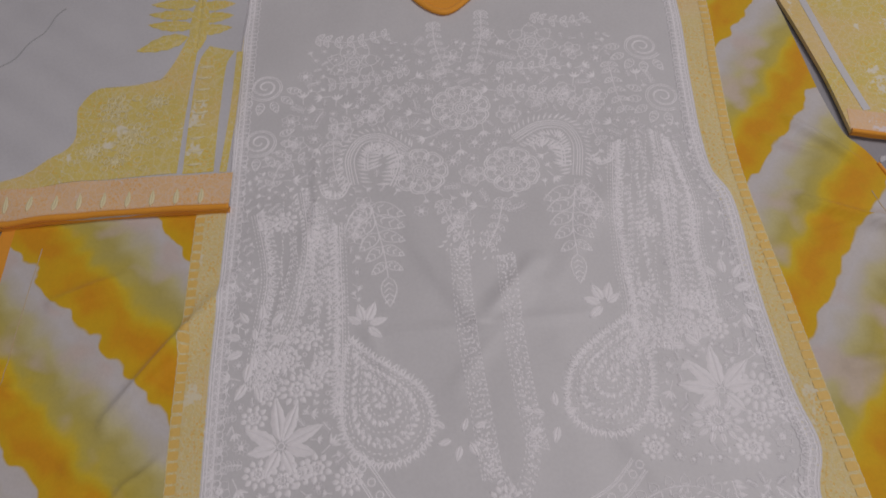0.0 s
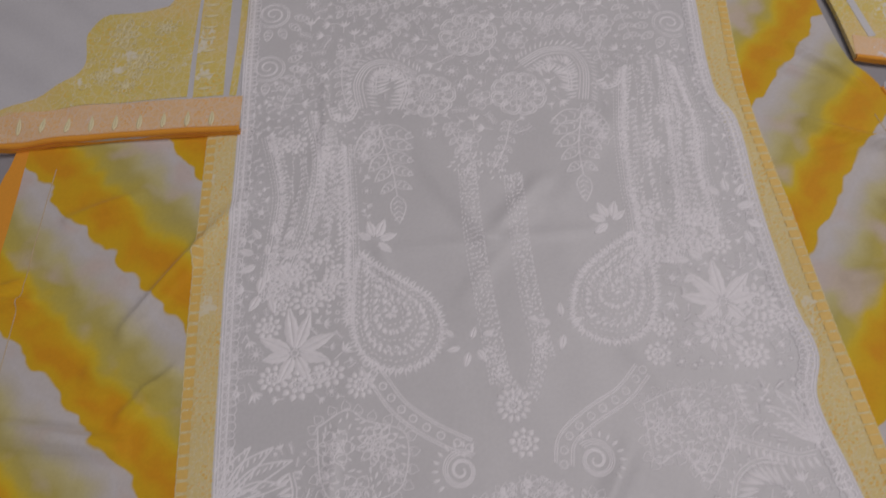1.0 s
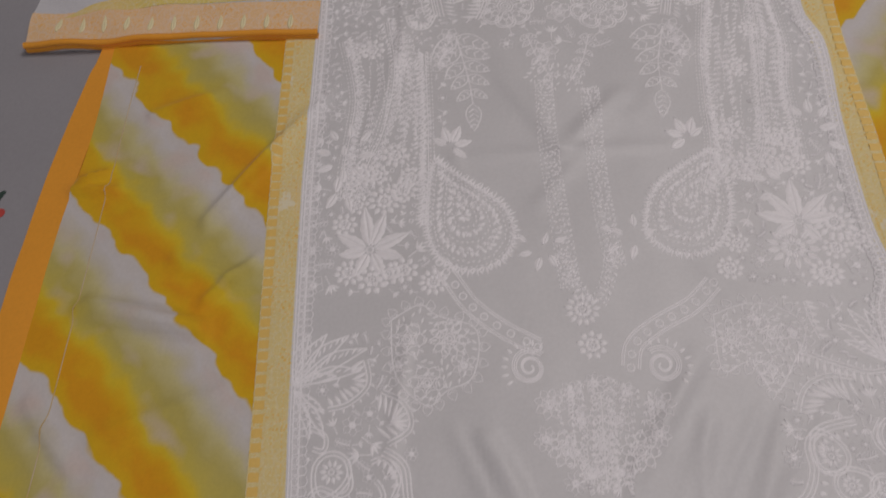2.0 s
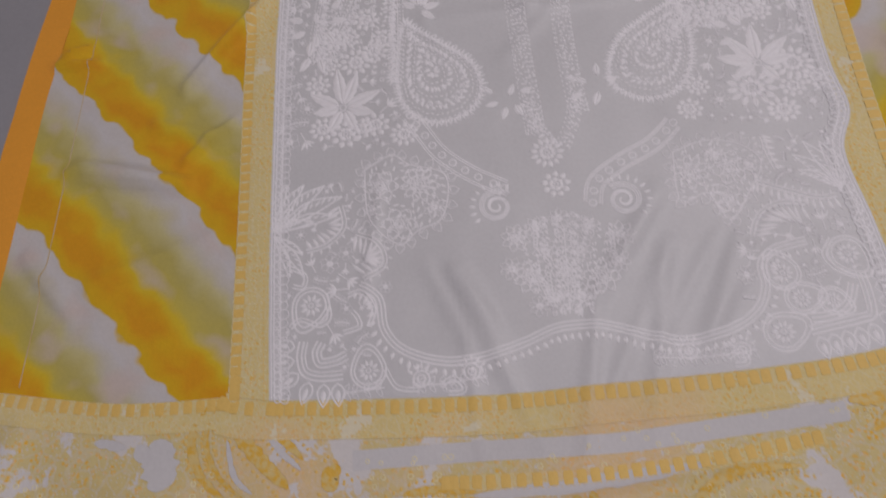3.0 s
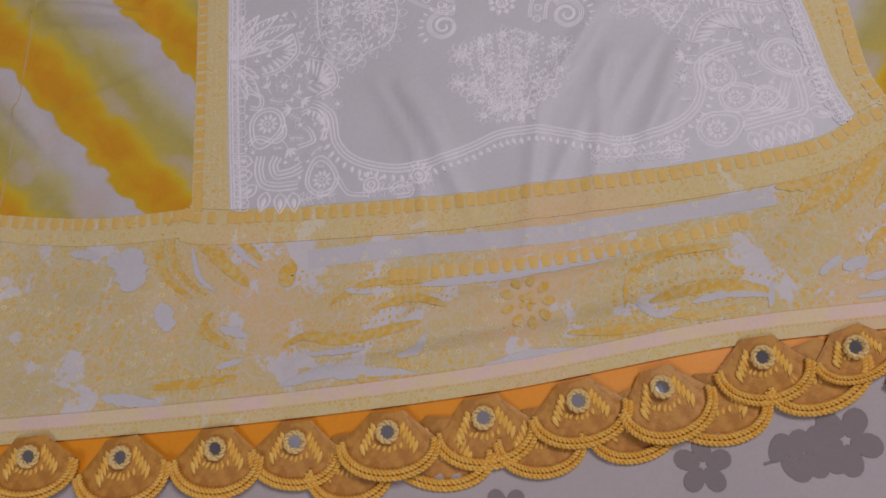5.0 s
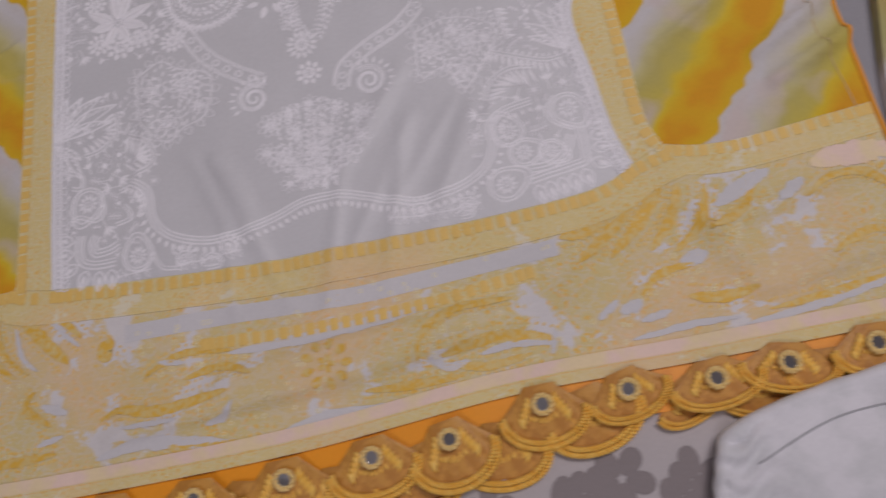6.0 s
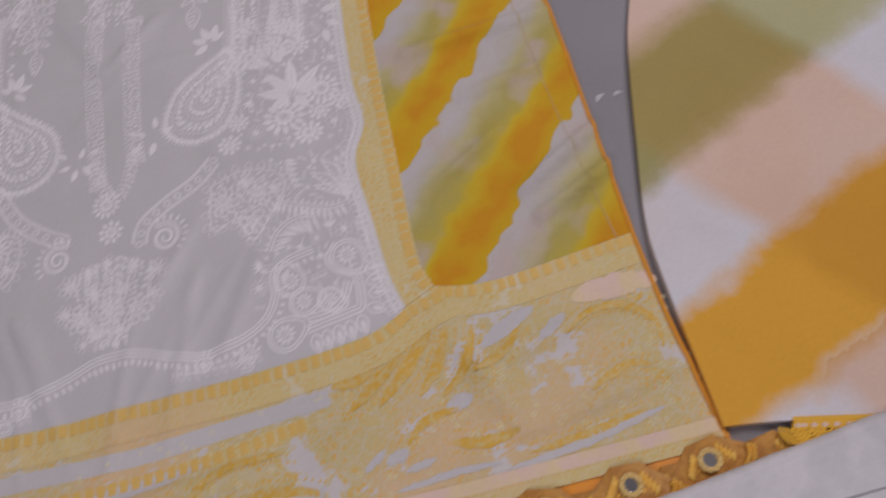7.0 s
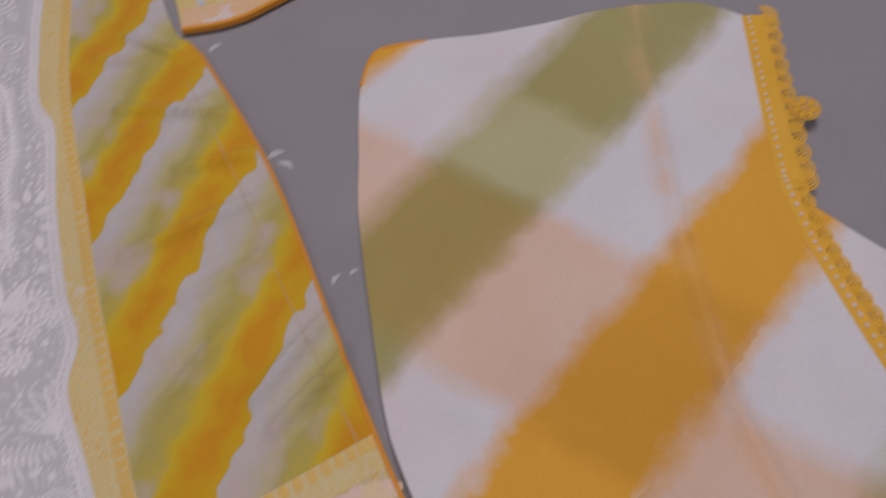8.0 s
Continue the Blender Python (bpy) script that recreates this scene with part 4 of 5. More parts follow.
bed(R_IN, R_MID, 10)
bed(R_MID, R_OUT, 6)
rib(L_IN, -1)
rib(L_OUT, 1)
rib(L_MID, 1, 0.006)
rib(R_IN, 1)
rib(R_OUT, -1)
rib(R_MID, -1, 0.006)
for x, y, r in ((0.007, 0.393, 0.010), (0.020, 0.395, 0.011), (0.046, 0.380, 0.009), (0.312, 0.376, 0.010), (0.327, 0.414, 0.009), (0.296, 0.316, 0.012), (0.300, 0.283, 0.013), (0.325, 0.286, 0.012), (0.340, 0.304, 0.010), (0.044, 0.292, 0.011), (0.031, 0.275, 0.010)):
    mum(x, y, r, 9, x * 30)
for x, y, r, p in ((0.331, 0.309, 0.010, 9), (0.342, 0.285, 0.011, 9), (0.373, 0.224, 0.010, 9),
                   (0.021, 0.275, 0.011, 9), (0.010, 0.234, 0.010, 9), (0.057, 0.273, 0.010, 9), (0.055, 0.198, 0.011, 9)):
    mum(x, y, r, p, x * 70, 0.9)
closed_paisley([(0.074, 0.288), (0.093, 0.272), (0.114, 0.258), (0.127, 0.245), (0.132, 0.224), (0.123, 0.206), (0.103, 0.198), (0.085, 0.204), (0.074, 0.220), (0.071, 0.247)], (0.074, 0.288), 1)
closed_paisley([(0.281, 0.297), (0.257, 0.281), (0.238, 0.264), (0.229, 0.243), (0.229, 0.226), (0.241, 0.215), (0.260, 0.212), (0.277, 0.222), (0.287, 0.245), (0.288, 0.272)], (0.281, 0.297), -1)
leaf_flower(0.030, 0.214, ((1.75, 0.032), (1.25, 0.028), (2.7, 0.026), (0.45, 0.028), (3.35, 0.020), (-0.25, 0.022), (4.3, 0.020), (5.2, 0.020)))
leaf_flower(0.335, 0.238, ((1.6, 0.032), (2.3, 0.030), (0.75, 0.030), (2.95, 0.028), (0.2, 0.024), (3.7, 0.020), (5.4, 0.018)))
for x, y, r, p, k in ((0.052, 0.262, 0.0110, 10, 0.9), (0.038, 0.253, 0.0127, 11, 1.0), (0.359, 0.237, 0.0161, 13, 0.9), (0.327, 0.217, 0.019, 13, 0.85), (0.346, 0.198, 0.0127, 11, 0.8), (0.356, 0.217, 0.0102, 9, 0.9), (0.076, 0.189, 0.0110, 11, 0.9), (0.016, 0.196, 0.0110, 10, 0.9),
                      (0.033, 0.191, 0.0119, 9, 1.0), (0.281, 0.201, 0.0102, 9, 0.9), (0.289, 0.220, 0.0093, 9, 0.9), (0.044, 0.195, 0.0093, 8, 1.0), (0.019, 0.250, 0.0085, 8, 1.0)):
    mum(x, y, r, p, x * 50, k)
cluster(0.005, 0.294, ((-0.006, 0.012, 2.2, 0.012), (0.004, 0.014, 1.6, 0.013), (0.012, 0.010, 0.9, 0.012), (-0.010, 0.0, 2.9, 0.013), (0.012, -0.002, 0.1, 0.013), (-0.008, -0.010, 3.6, 0.013), (0.008, -0.012, 5.4, 0.013), (-0.002, -0.020, 4.6, 0.014), (0.0, -0.002, 1.6, 0.010)))
cluster(0.006, 0.259, ((0, 0.010, 1.6, 0.012), (-0.004, 0.0, 4.2, 0.014), (0.004, -0.002, 5.0, 0.013)))
cluster(0.083, 0.301, ((0, 0, 2.6, 0.013), (0.002, 0.002, 1.9, 0.016), (0.004, 0.002, 1.2, 0.017), (0.006, 0.0, 0.3, 0.014), (0.005, -0.003, -0.7, 0.014)))
cluster(0.267, 0.310, ((0, 0, 0.6, 0.013), (0, 0.002, 1.3, 0.016), (-0.003, 0.002, 2.0, 0.016), (-0.005, 0.0, 2.8, 0.014), (-0.004, -0.003, 3.8, 0.014)))
cluster(0.360, 0.322, ((0, 0.008, 1.6, 0.014), (0.006, 0.004, 0.9, 0.014), (-0.006, 0.006, 2.3, 0.013), (0.004, -0.006, 0.2, 0.015), (0.008, -0.018, -0.5, 0.014), (0.006, -0.026, 4.9, 0.015)))
cluster(0.328, 0.272, ((0, 0, 2.4, 0.014), (0, 0.004, 1.5, 0.014), (-0.010, 0.0, 3.0, 0.012), (-0.008, -0.012, 3.6, 0.012)))
cluster(0.151, 0.214, ((-0.010, 0.006, 2.4, 0.009), (-0.006, -0.002, 3.4, 0.010), (0.0, -0.006, 4.4, 0.011), (0.006, -0.004, 5.2, 0.011), (0.002, 0.004, 1.2, 0.010), (0.010, 0.006, 0.4, 0.010)))
cluster(0.218, 0.226, ((-0.008, 0.0, 2.6, 0.010), (0.0, 0.006, 1.6, 0.011), (0.006, 0.0, 0.5, 0.010), (0.0, -0.008, 4.4, 0.012), (-0.012, -0.008, 3.8, 0.010), (-0.016, 0.004, 2.9, 0.009)))
dotted_band([(0.159, 0.363), (0.160, 0.304), (0.165, 0.243), (0.171, 0.185)], 0.014)
dotted_band([(0.195, 0.356), (0.195, 0.293), (0.198, 0.241), (0.203, 0.201)], 0.014)
n = new_needle()
for k in range(5):
    n.dashes([(0.155, 0.385), (0.170, 0.376), (0.190, 0.377)], 0.0044, 0.0042, 0.0016, -0.006 * k, 1.2, 0.5)
tagged(motif("stitch_bed", n, "close rows of short white stitches"), kind="stuff")

# middle: chained bands, scrolls and the flowering stem
dotted_band([(0.165, 0.211), (0.172, 0.191), (0.182, 0.174)], 0.010)
dotted_band([(0.201, 0.213), (0.197, 0.193), (0.189, 0.174)], 0.010)
belt([(0.080, 0.204), (0.090, 0.189), (0.103, 0.171), (0.124, 0.155), (0.147, 0.143)])
belt([(0.268, 0.190), (0.252, 0.174), (0.228, 0.160), (0.211, 0.146), (0.207, 0.130)])
mum(0.183, 0.145, 0.0105, 9, 0.2)
mum(0.178, 0.170, 0.0125, 13, 0.1)
for x, y, s, q in ((0.141, 0.129, 1, 0.8), (0.228, 0.132, -1, 2.3)):
    n = new_needle()
    n.spiral(x, y, 0.0138, q, 2.0, s, 3)
    for k in range(9):
        a = q + s * (0.3 + 0.34 * k)
        n.leaf(x + 0.0142 * math.cos(a), y + 0.0142 * math.sin(a), a, 0.0055, 0.0022)
    motif("scroll", n, "embroidered spiral scroll fringed with short leaves")
for x, y, r in ((0.153, 0.105, 0.0103), (0.223, 0.106, 0.0103), (0.183, 0.119, 0.0077), (0.167, 0.112, 0.0086), (0.202, 0.113, 0.0086), (0.162, 0.077, 0.0120), (0.208, 0.077, 0.0129), (0.173, 0.095, 0.0095), (0.196, 0.096, 0.0095),
                (0.185, 0.082, 0.0103), (0.150, 0.083, 0.0086), (0.220, 0.087, 0.0086), (0.178, 0.064, 0.0086), (0.195, 0.064, 0.0086), (0.167, 0.057, 0.0077)):
    flower_motif(x, y, r, 8, x * 60)
n = new_needle()
n.vine([(0.186, 0.113), (0.186, 0.092), (0.186, 0.072), (0.186, 0.052)], 0.009, 0.0040, 0.0070, open_=True)
motif("vine", n)
bed([(0.154, 0.112), (0.156, 0.089), (0.172, 0.056)], [(0.185, 0.124), (0.185, 0.092), (0.184, 0.048)], 7)
bed([(0.189, 0.124), (0.188, 0.092), (0.188, 0.048)], [(0.221, 0.112), (0.216, 0.087), (0.200, 0.053)], 7)
zigzag_block([(0.048, 0.161), (0.067, 0.172), (0.080, 0.164), (0.106, 0.154), (0.104, 0.123), (0.087, 0.113), (0.074, 0.103), (0.053, 0.123)],
             ((0.060, 0.147, 0.0129, 6), (0.088, 0.148, 0.0146, 11), (0.074, 0.118, 0.0129, 6), (0.098, 0.130, 0.0086, 8), (0.055, 0.129, 0.0077, 6)))
zigzag_block([(0.265, 0.167), (0.289, 0.175), (0.312, 0.171), (0.324, 0.157), (0.312, 0.134), (0.297, 0.115), (0.285, 0.135), (0.266, 0.129)],
             ((0.275, 0.151, 0.0138, 10), (0.302, 0.154, 0.0138, 6), (0.298, 0.130, 0.0120, 6), (0.292, 0.165, 0.0086, 8), (0.316, 0.155, 0.0086, 6)))

# lower corners: palms, ferns, drops and fans
palm(-0.014, 0.115, ((-0.007, 0.151), (0.005, 0.151), (0.020, 0.150), (0.033, 0.141), (0.030, 0.126), (0.014, 0.122)), 0.16)
palm(-0.013, 0.112, ((0.008, 0.097), (0.010, 0.081), (-0.000, 0.081)), 0.12)
comb([(0.031, 0.133), (0.034, 0.117), (0.023, 0.105), (0.010, 0.101)], 0.010, -1.2)
comb([(0.044, 0.111), (0.059, 0.103), (0.063, 0.089), (0.050, 0.079)], 0.015, -1.2)
palm(0.373, 0.135, ((0.345, 0.162), (0.354, 0.172), (0.365, 0.172), (0.374, 0.164), (0.347, 0.150)), -0.16)
comb([(0.310, 0.102), (0.317, 0.117), (0.331, 0.125), (0.347, 0.124)], 0.016, -1.1)
comb([(0.316, 0.142), (0.334, 0.135), (0.356, 0.128), (0.369, 0.129)], 0.009, -1.3)
comb([(0.326, 0.177), (0.328, 0.164), (0.332, 0.150)], 0.008, 1.2)
teardrop(0.016, 0.061, 0.0125, 4.4)
teardrop(0.056, 0.017, 0.0114, 1.7)
teardrop(0.367, 0.088, 0.0125, 5.4)
teardrop(0.324, 0.076, 0.0114, 2.0)
teardrop(0.318, 0.037, 0.0125, 0.4)
teardrop(0.333, 0.059, 0.0106, 0.2)
teardrop(0.352, 0.057, 0.0091, -0.5)
scroll([(-0.001, 0.087), (0.009, 0.082), (0.009, 0.075), (0.003, 0.076)])
scroll([(0.004, 0.045), (0.010, 0.050), (0.023, 0.046), (0.030, 0.053), (0.026, 0.069)])
scroll([(0.039, 0.041), (0.050, 0.045), (0.049, 0.052), (0.045, 0.057)])
scroll([(0.377, 0.135), (0.381, 0.122), (0.376, 0.110), (0.382, 0.103), (0.382, 0.091)])
scroll([(0.358, 0.100), (0.351, 0.088), (0.356, 0.078), (0.369, 0.071)])
scroll([(0.041, 0.066), (0.049, 0.068), (0.057, 0.058), (0.054, 0.046)])
scroll([(0.066, 0.017), (0.074, 0.005), (0.089, 0.003)], 0.0011)
petal_row([(0.010, 0.037), (0.009, 0.026), (0.013, 0.015), (0.024, 0.011), (0.040, 0.012)], -1.57, 0.0145, 0.0082)
petal_row([(0.375, 0.076), (0.377, 0.061), (0.376, 0.046), (0.366, 0.042), (0.348, 0.038), (0.335, 0.035)], 1.57, 0.0145, 0.0082)
n = new_needle()
for d in (0.0, 0.0028, 0.0056):
    n.line([(0.022, 0.037), (0.019, 0.029), (0.023, 0.020), (0.035, 0.021), (0.043, 0.025)], 0.0013, 30, d)
    n.line([(0.369, 0.067), (0.364, 0.054), (0.352, 0.045), (0.337, 0.043)], 0.0013, 30, -d)
motif("scroll", n, "triple-lined embroidered frame in the corner")
ARC = [(0.048, 0.074), (0.061, 0.065), (0.066, 0.043), (0.080, 0.029), (0.106, 0.022), (0.132, 0.025), (0.157, 0.034), (0.179, 0.043), (0.207, 0.044), (0.233, 0.037), (0.258, 0.033), (0.284, 0.039), (0.304, 0.051), (0.312, 0.067), (0.312, 0.083), (0.323, 0.093), (0.343, 0.098)]
n = new_needle()
for d in (0.0, 0.0026, -0.0026):
    n.line(ARC, 0.0012, 120, d)
n.dashes(ARC, 0.0052, 0.0058, 0.0028, -0.0046, -1.3)
motif("arc_border", n, "swept triple line that frames the lower panel")
n = new_needle()
for x, y in ((0.122, 0.015), (0.090, 0.011), (0.258, 0.026), (0.291, 0.026)):
    n.ring(x, y, 0.0052, 0.0012)
    n.ring(x, y, 0.0026, 0.0011, 9)
    for k in range(5):
        n.leaf(x + 0.006 * math.cos(0.6 + 0.5 * k), y + 0.006 * math.sin(0.6 + 0.5 * k), 0.6 + 0.5 * k, 0.005, 0.002)
motif("leaf_edging", n)
for path in ([(0.085, 0.007), (0.107, 0.008), (0.132, 0.012)], [(0.236, 0.022), (0.268, 0.022), (0.300, 0.026)], [(0.041, 0.003), (0.067, 0.006)]):
    n = new_needle()
    n.vine(path, 0.0065, 0.0030, 0.0056, open_=True, spread=1.0)
    motif("vine", n)
scroll([(0.103, 0.005), (0.110, 0.010), (0.116, 0.004), (0.107, 0.003)], 0.0011)
scroll([(0.282, 0.020), (0.289, 0.024), (0.292, 0.019), (0.285, 0.018)], 0.0011)

def panel_inside(x, y, m):
    return -0.026 + m + max(0.0, 0.1 - y) * 0.26 < x < 0.376 - m and y > 0.006 + 0.1 * x + m


def fill(x0, y0, x1, y1, count, gap, size):
    """Small sprigs and rings of thread between the large figures."""
    made = 0
    for _ in range(count * 30):
        x, y = random.uniform(x0, x1), random.uniform(y0, y1)
        if made >= count or not panel_inside(x, y, size):
            continue
        reach = int(gap * 250) + 1
        cx, cy = int(x * 500 + 500), int(y * 500 + 500)
        if any((cx + i, cy + j) in TAKEN for i in range(-reach, reach + 1) for j in range(-reach, reach + 1) if i * i + j * j <= reach * reach):
            continue
        made += 1
        n = new_needle()
        k, q = random.random(), random.uniform(0, 6.28)
        if k < 0.3:
            n.flower(x, y, size * random.uniform(0.7, 1.0), random.choice((5, 6, 8)), q)
            motif("flower", n)
        elif k < 0.6:
            n.vine([(x - 0.9 * size * math.cos(q), y - 0.9 * size * math.sin(q)), (x, y), (x + 0.8 * size * math.cos(q + 0.25), y + 0.8 * size * math.sin(q + 0.25))], size * 0.62, size * 0.26, size * 0.42, open_=True)
            motif("vine", n)
        else:
            for m in (-0.8, -0.27, 0.27, 0.8):
                n.leaf(x, y, q + m, size * 1.0, size * 0.26)
            n.line([(x, y), (x - size * math.cos(q), y - size * math.sin(q))], 0.0009, 5)
            motif("sprig", n)


random.seed(21)
for size in (0.0080, 0.0060, 0.0045):
    gap = size * 1.4
    count = int(0.8 / size)
    fill(0.020, 0.425, 0.130, 0.560, count, gap, size)
    fill(0.200, 0.425, 0.345, 0.580, count, gap, size)
    fill(0.130, 0.400, 0.212, 0.600, count, gap, size)
    fill(-0.015, 0.185, 0.075, 0.330, count, gap, size)
    fill(0.290, 0.200, 0.370, 0.330, count, gap, size)
    fill(0.002, 0.006, 0.066, 0.130, count, gap * 0.8, size)
    fill(0.300, 0.034, 0.392, 0.150, count, gap * 0.8, size)
for size in (0.0045, 0.0036):
    fill(0.000, 0.004, 0.066, 0.150, 90, size * 1.05, size)
    fill(0.300, 0.030, 0.392, 0.180, 110, size * 1.05, size)
    fill(-0.020, 0.180, 0.080, 0.480, 120, size * 1.1, size)
    fill(0.290, 0.190, 0.376, 0.480, 120, size * 1.1, size)
    fill(0.030, 0.420, 0.320, 0.600, 160, size * 1.15, size)

# yellow and white figures woven into the hem border
HEM_Z = -0.0003


def woven(path, w, material, taper=0.75):
    """A curved figure woven flat into the hem, with a ragged edge and a dotted outline."""
    n = Needle(HEM_Z, lie, 0.0001)
    pts = offset(path, 0.0, 22)
    rows = []
    for i, (x, y) in enumerate(pts):
        xa, ya = pts[max(0, i - 1)]
        xb, yb = pts[min(22, i + 1)]
        d = math.hypot(xb - xa, yb - ya) or 1
        t = i / 22
        h = w / 2 * max(0.02, math.sin(math.pi * (0.03 + 0.94 * t))) ** taper
        row = []
        for k in (-1, -0.4, 0.4, 1):
            g = h * k * (1 + 0.45 * noise.noise(Vector((x * 260 + k * 7, y * 260, 1))))
            row.append(n.point(x - (yb - ya) / d * g, y + (xb - xa) / d * g, 0.0001))
        rows.append(row)
    for a, b in zip(rows, rows[1:]):
        n.f += [(a[k], b[k], b[k + 1], a[k + 1]) for k in range(3)]
    n.done("woven_figure", material, kurta, "white woven figure in the hem" if material is M_STRIP else "blush woven figure in the hem" if material is M_BLUSH else "deep yellow woven figure in the hem")
    if material is M_FIG:
        n = Needle(HEM_Z, lie, 0.00015)
        for s in (-1, 1):
            n.dashes(path, 0.0040, 0.0028, 0.0020, s * w * 0.85, 1.0, 0.4)
        tagged(n.done("dotted_outline", M_TAB, kurta, "dotted yellow outline of a woven figure"), kind="stuff")


for path, w in (([(-0.077, -0.024), (-0.070, -0.055)], 0.0221), ([(-0.089, -0.027), (-0.083, -0.038)], 0.0094), ([(-0.050, -0.063), (-0.043, -0.082)], 0.0125), ([(-0.035, -0.005), (-0.018, -0.011)], 0.0039), ([(-0.011, -0.011), (0.000, -0.029), (0.016, -0.043)], 0.0047),
                ([(-0.032, -0.025), (-0.025, -0.047), (-0.013, -0.057)], 0.0039), ([(-0.009, -0.081), (0.010, -0.087)], 0.0062), ([(-0.118, -0.025), (-0.097, -0.029)], 0.0062),
                ([(0.032, -0.119), (0.065, -0.112), (0.106, -0.116), (0.145, -0.119)], 0.0094), ([(0.107, -0.104), (0.120, -0.100), (0.126, -0.090)], 0.0047), ([(0.049, -0.101), (0.088, -0.099)], 0.0039),
                ([(-0.010, -0.107), (0.008, -0.102)], 0.0039), ([(-0.084, -0.123), (-0.045, -0.129)], 0.0078), ([(0.155, -0.114), (0.192, -0.106), (0.228, -0.106), (0.261, -0.101)], 0.0086), ([(0.237, -0.108), (0.270, -0.100), (0.303, -0.094)], 0.0039),
                ([(0.255, -0.076), (0.267, -0.083), (0.281, -0.080)], 0.0055), ([(0.289, -0.077), (0.313, -0.072), (0.337, -0.075)], 0.0055), ([(0.338, -0.066), (0.334, -0.082)], 0.0039),
                ([(0.122, -0.059), (0.177, -0.054), (0.221, -0.048), (0.263, -0.041)], 0.0086), ([(0.073, -0.060), (0.091, -0.062)], 0.0039), ([(0.355, -0.003), (0.379, 0.009)], 0.0050), ([(0.366, -0.063), (0.380, -0.052)], 0.0050),
                ([(0.392, -0.067), (0.412, -0.062)], 0.0050), ([(0.451, 0.003), (0.468, 0.013), (0.490, 0.024)], 0.0109), ([(0.423, -0.032), (0.441, -0.027)], 0.0094), ([(0.491, 0.001), (0.509, 0.015)], 0.0078),
                ([(0.380, -0.060), (0.395, -0.054)], 0.0078), ([(0.455, -0.076), (0.502, -0.068), (0.557, -0.054)], 0.0055), ([(0.385, -0.078), (0.425, -0.072), (0.453, -0.071)], 0.0047)):
    woven(path, w, M_STRIP)
woven([(0.516, 0.024), (0.545, 0.028), (0.573, 0.028)], 0.017, M_BLUSH)
for path, w in (([(-0.047, -0.004), (-0.055, -0.024), (-0.047, -0.046), (-0.029, -0.061)], 0.006), ([(-0.041, -0.003), (-0.046, -0.025), (-0.036, -0.046), (-0.019, -0.059)], 0.004), ([(-0.031, -0.012), (-0.018, -0.029), (0.009, -0.054)], 0.010), ([(-0.017, -0.005), (-0.001, -0.020), (0.017, -0.037)], 0.006),
                ([(0.034, -0.095), (0.047, -0.089), (0.078, -0.092), (0.122, -0.083)], 0.008), ([(0.079, -0.115), (0.099, -0.119), (0.129, -0.116)], 0.007), ([(0.263, -0.076), (0.293, -0.068), (0.320, -0.068), (0.339, -0.073)], 0.008),
                ([(0.248, -0.079), (0.253, -0.059), (0.276, -0.046), (0.313, -0.043)], 0.006), ([(0.266, -0.081), (0.292, -0.085), (0.321, -0.080)], 0.006), ([(0.212, -0.093), (0.245, -0.092), (0.278, -0.089)], 0.006),
                ([(-0.014, -0.071), (-0.020, -0.081), (-0.001, -0.095)], 0.006), ([(0.040, -0.041), (0.034, -0.048), (0.038, -0.055)], 0.012), ([(0.091, -0.073), (0.118, -0.067), (0.139, -0.074)], 0.006), ([(0.063, -0.069), (0.090, -0.056), (0.125, -0.057)], 0.005),
                ([(-0.053, -0.118), (-0.023, -0.116), (0.004, -0.113)], 0.006), ([(0.348, -0.006), (0.369, -0.003), (0.377, 0.005)], 0.009), ([(0.399, 0.011), (0.382, -0.006), (0.359, -0.024)], 0.008), ([(0.422, 0.025), (0.404, 0.000), (0.379, -0.024)], 0.008),
                ([(0.408, 0.030), (0.409, 0.009), (0.393, -0.009)], 0.010), ([(0.430, 0.022), (0.422, -0.001), (0.406, -0.022)], 0.008), ([(0.448, 0.020), (0.440, -0.007), (0.421, -0.024)], 0.007), ([(0.479, 0.015), (0.465, -0.003), (0.445, -0.012)], 0.007),
                ([(0.508, 0.001), (0.523, 0.012), (0.545, 0.014), (0.564, 0.002), (0.566, -0.018)], 0.006), ([(0.471, -0.068), (0.510, -0.062), (0.546, -0.054)], 0.005), ([(0.424, -0.054), (0.445, -0.057), (0.467, -0.053)], 0.008),
                ([(0.395, -0.051), (0.408, -0.038), (0.431, -0.033)], 0.006), ([(0.516, -0.037), (0.540, -0.025), (0.556, -0.028)], 0.006)):
    woven(path, w, M_FIG)
n = Needle(HEM_Z, lie, 0.0002)
for k in range(9):
    a = 2 * math.pi * k / 9
    n.blob(0.189 + 0.009 * math.cos(a), -0.0735 + 0.009 * math.sin(a), a, 0.0080, 0.0062)
for k in range(5):
    a = 2 * math.pi * k / 5
    n.blob(0.189 + 0.001 * math.cos(a), -0.0735 + 0.001 * math.sin(a), a, 0.0050, 0.0040)
tagged(n.done("woven_flower", M_FIG, kurta, "round deep-yellow flower woven into the hem"), kind="stuff")
n = Needle(HEM_Z, lie, 0.00015)
for k in range(500):
    t = random.random()
    x0, y0 = along(HEM, t)
    x1, y1 = along(hem_top, t)
    u = random.uniform(0.12, 0.62)
    x, y = x0 + (x1 - x0) * u, y0 + (y1 - y0) * u
    if noise.noise(Vector((x * 16, y * 16, 9))) > -0.1:
        n.ring(x, y, random.uniform(0.0010, 0.0018), 0.0007, 6)
tagged(n.done("filling", M_PALE, kurta, "small woven yellow filling rings"), kind="stuff")

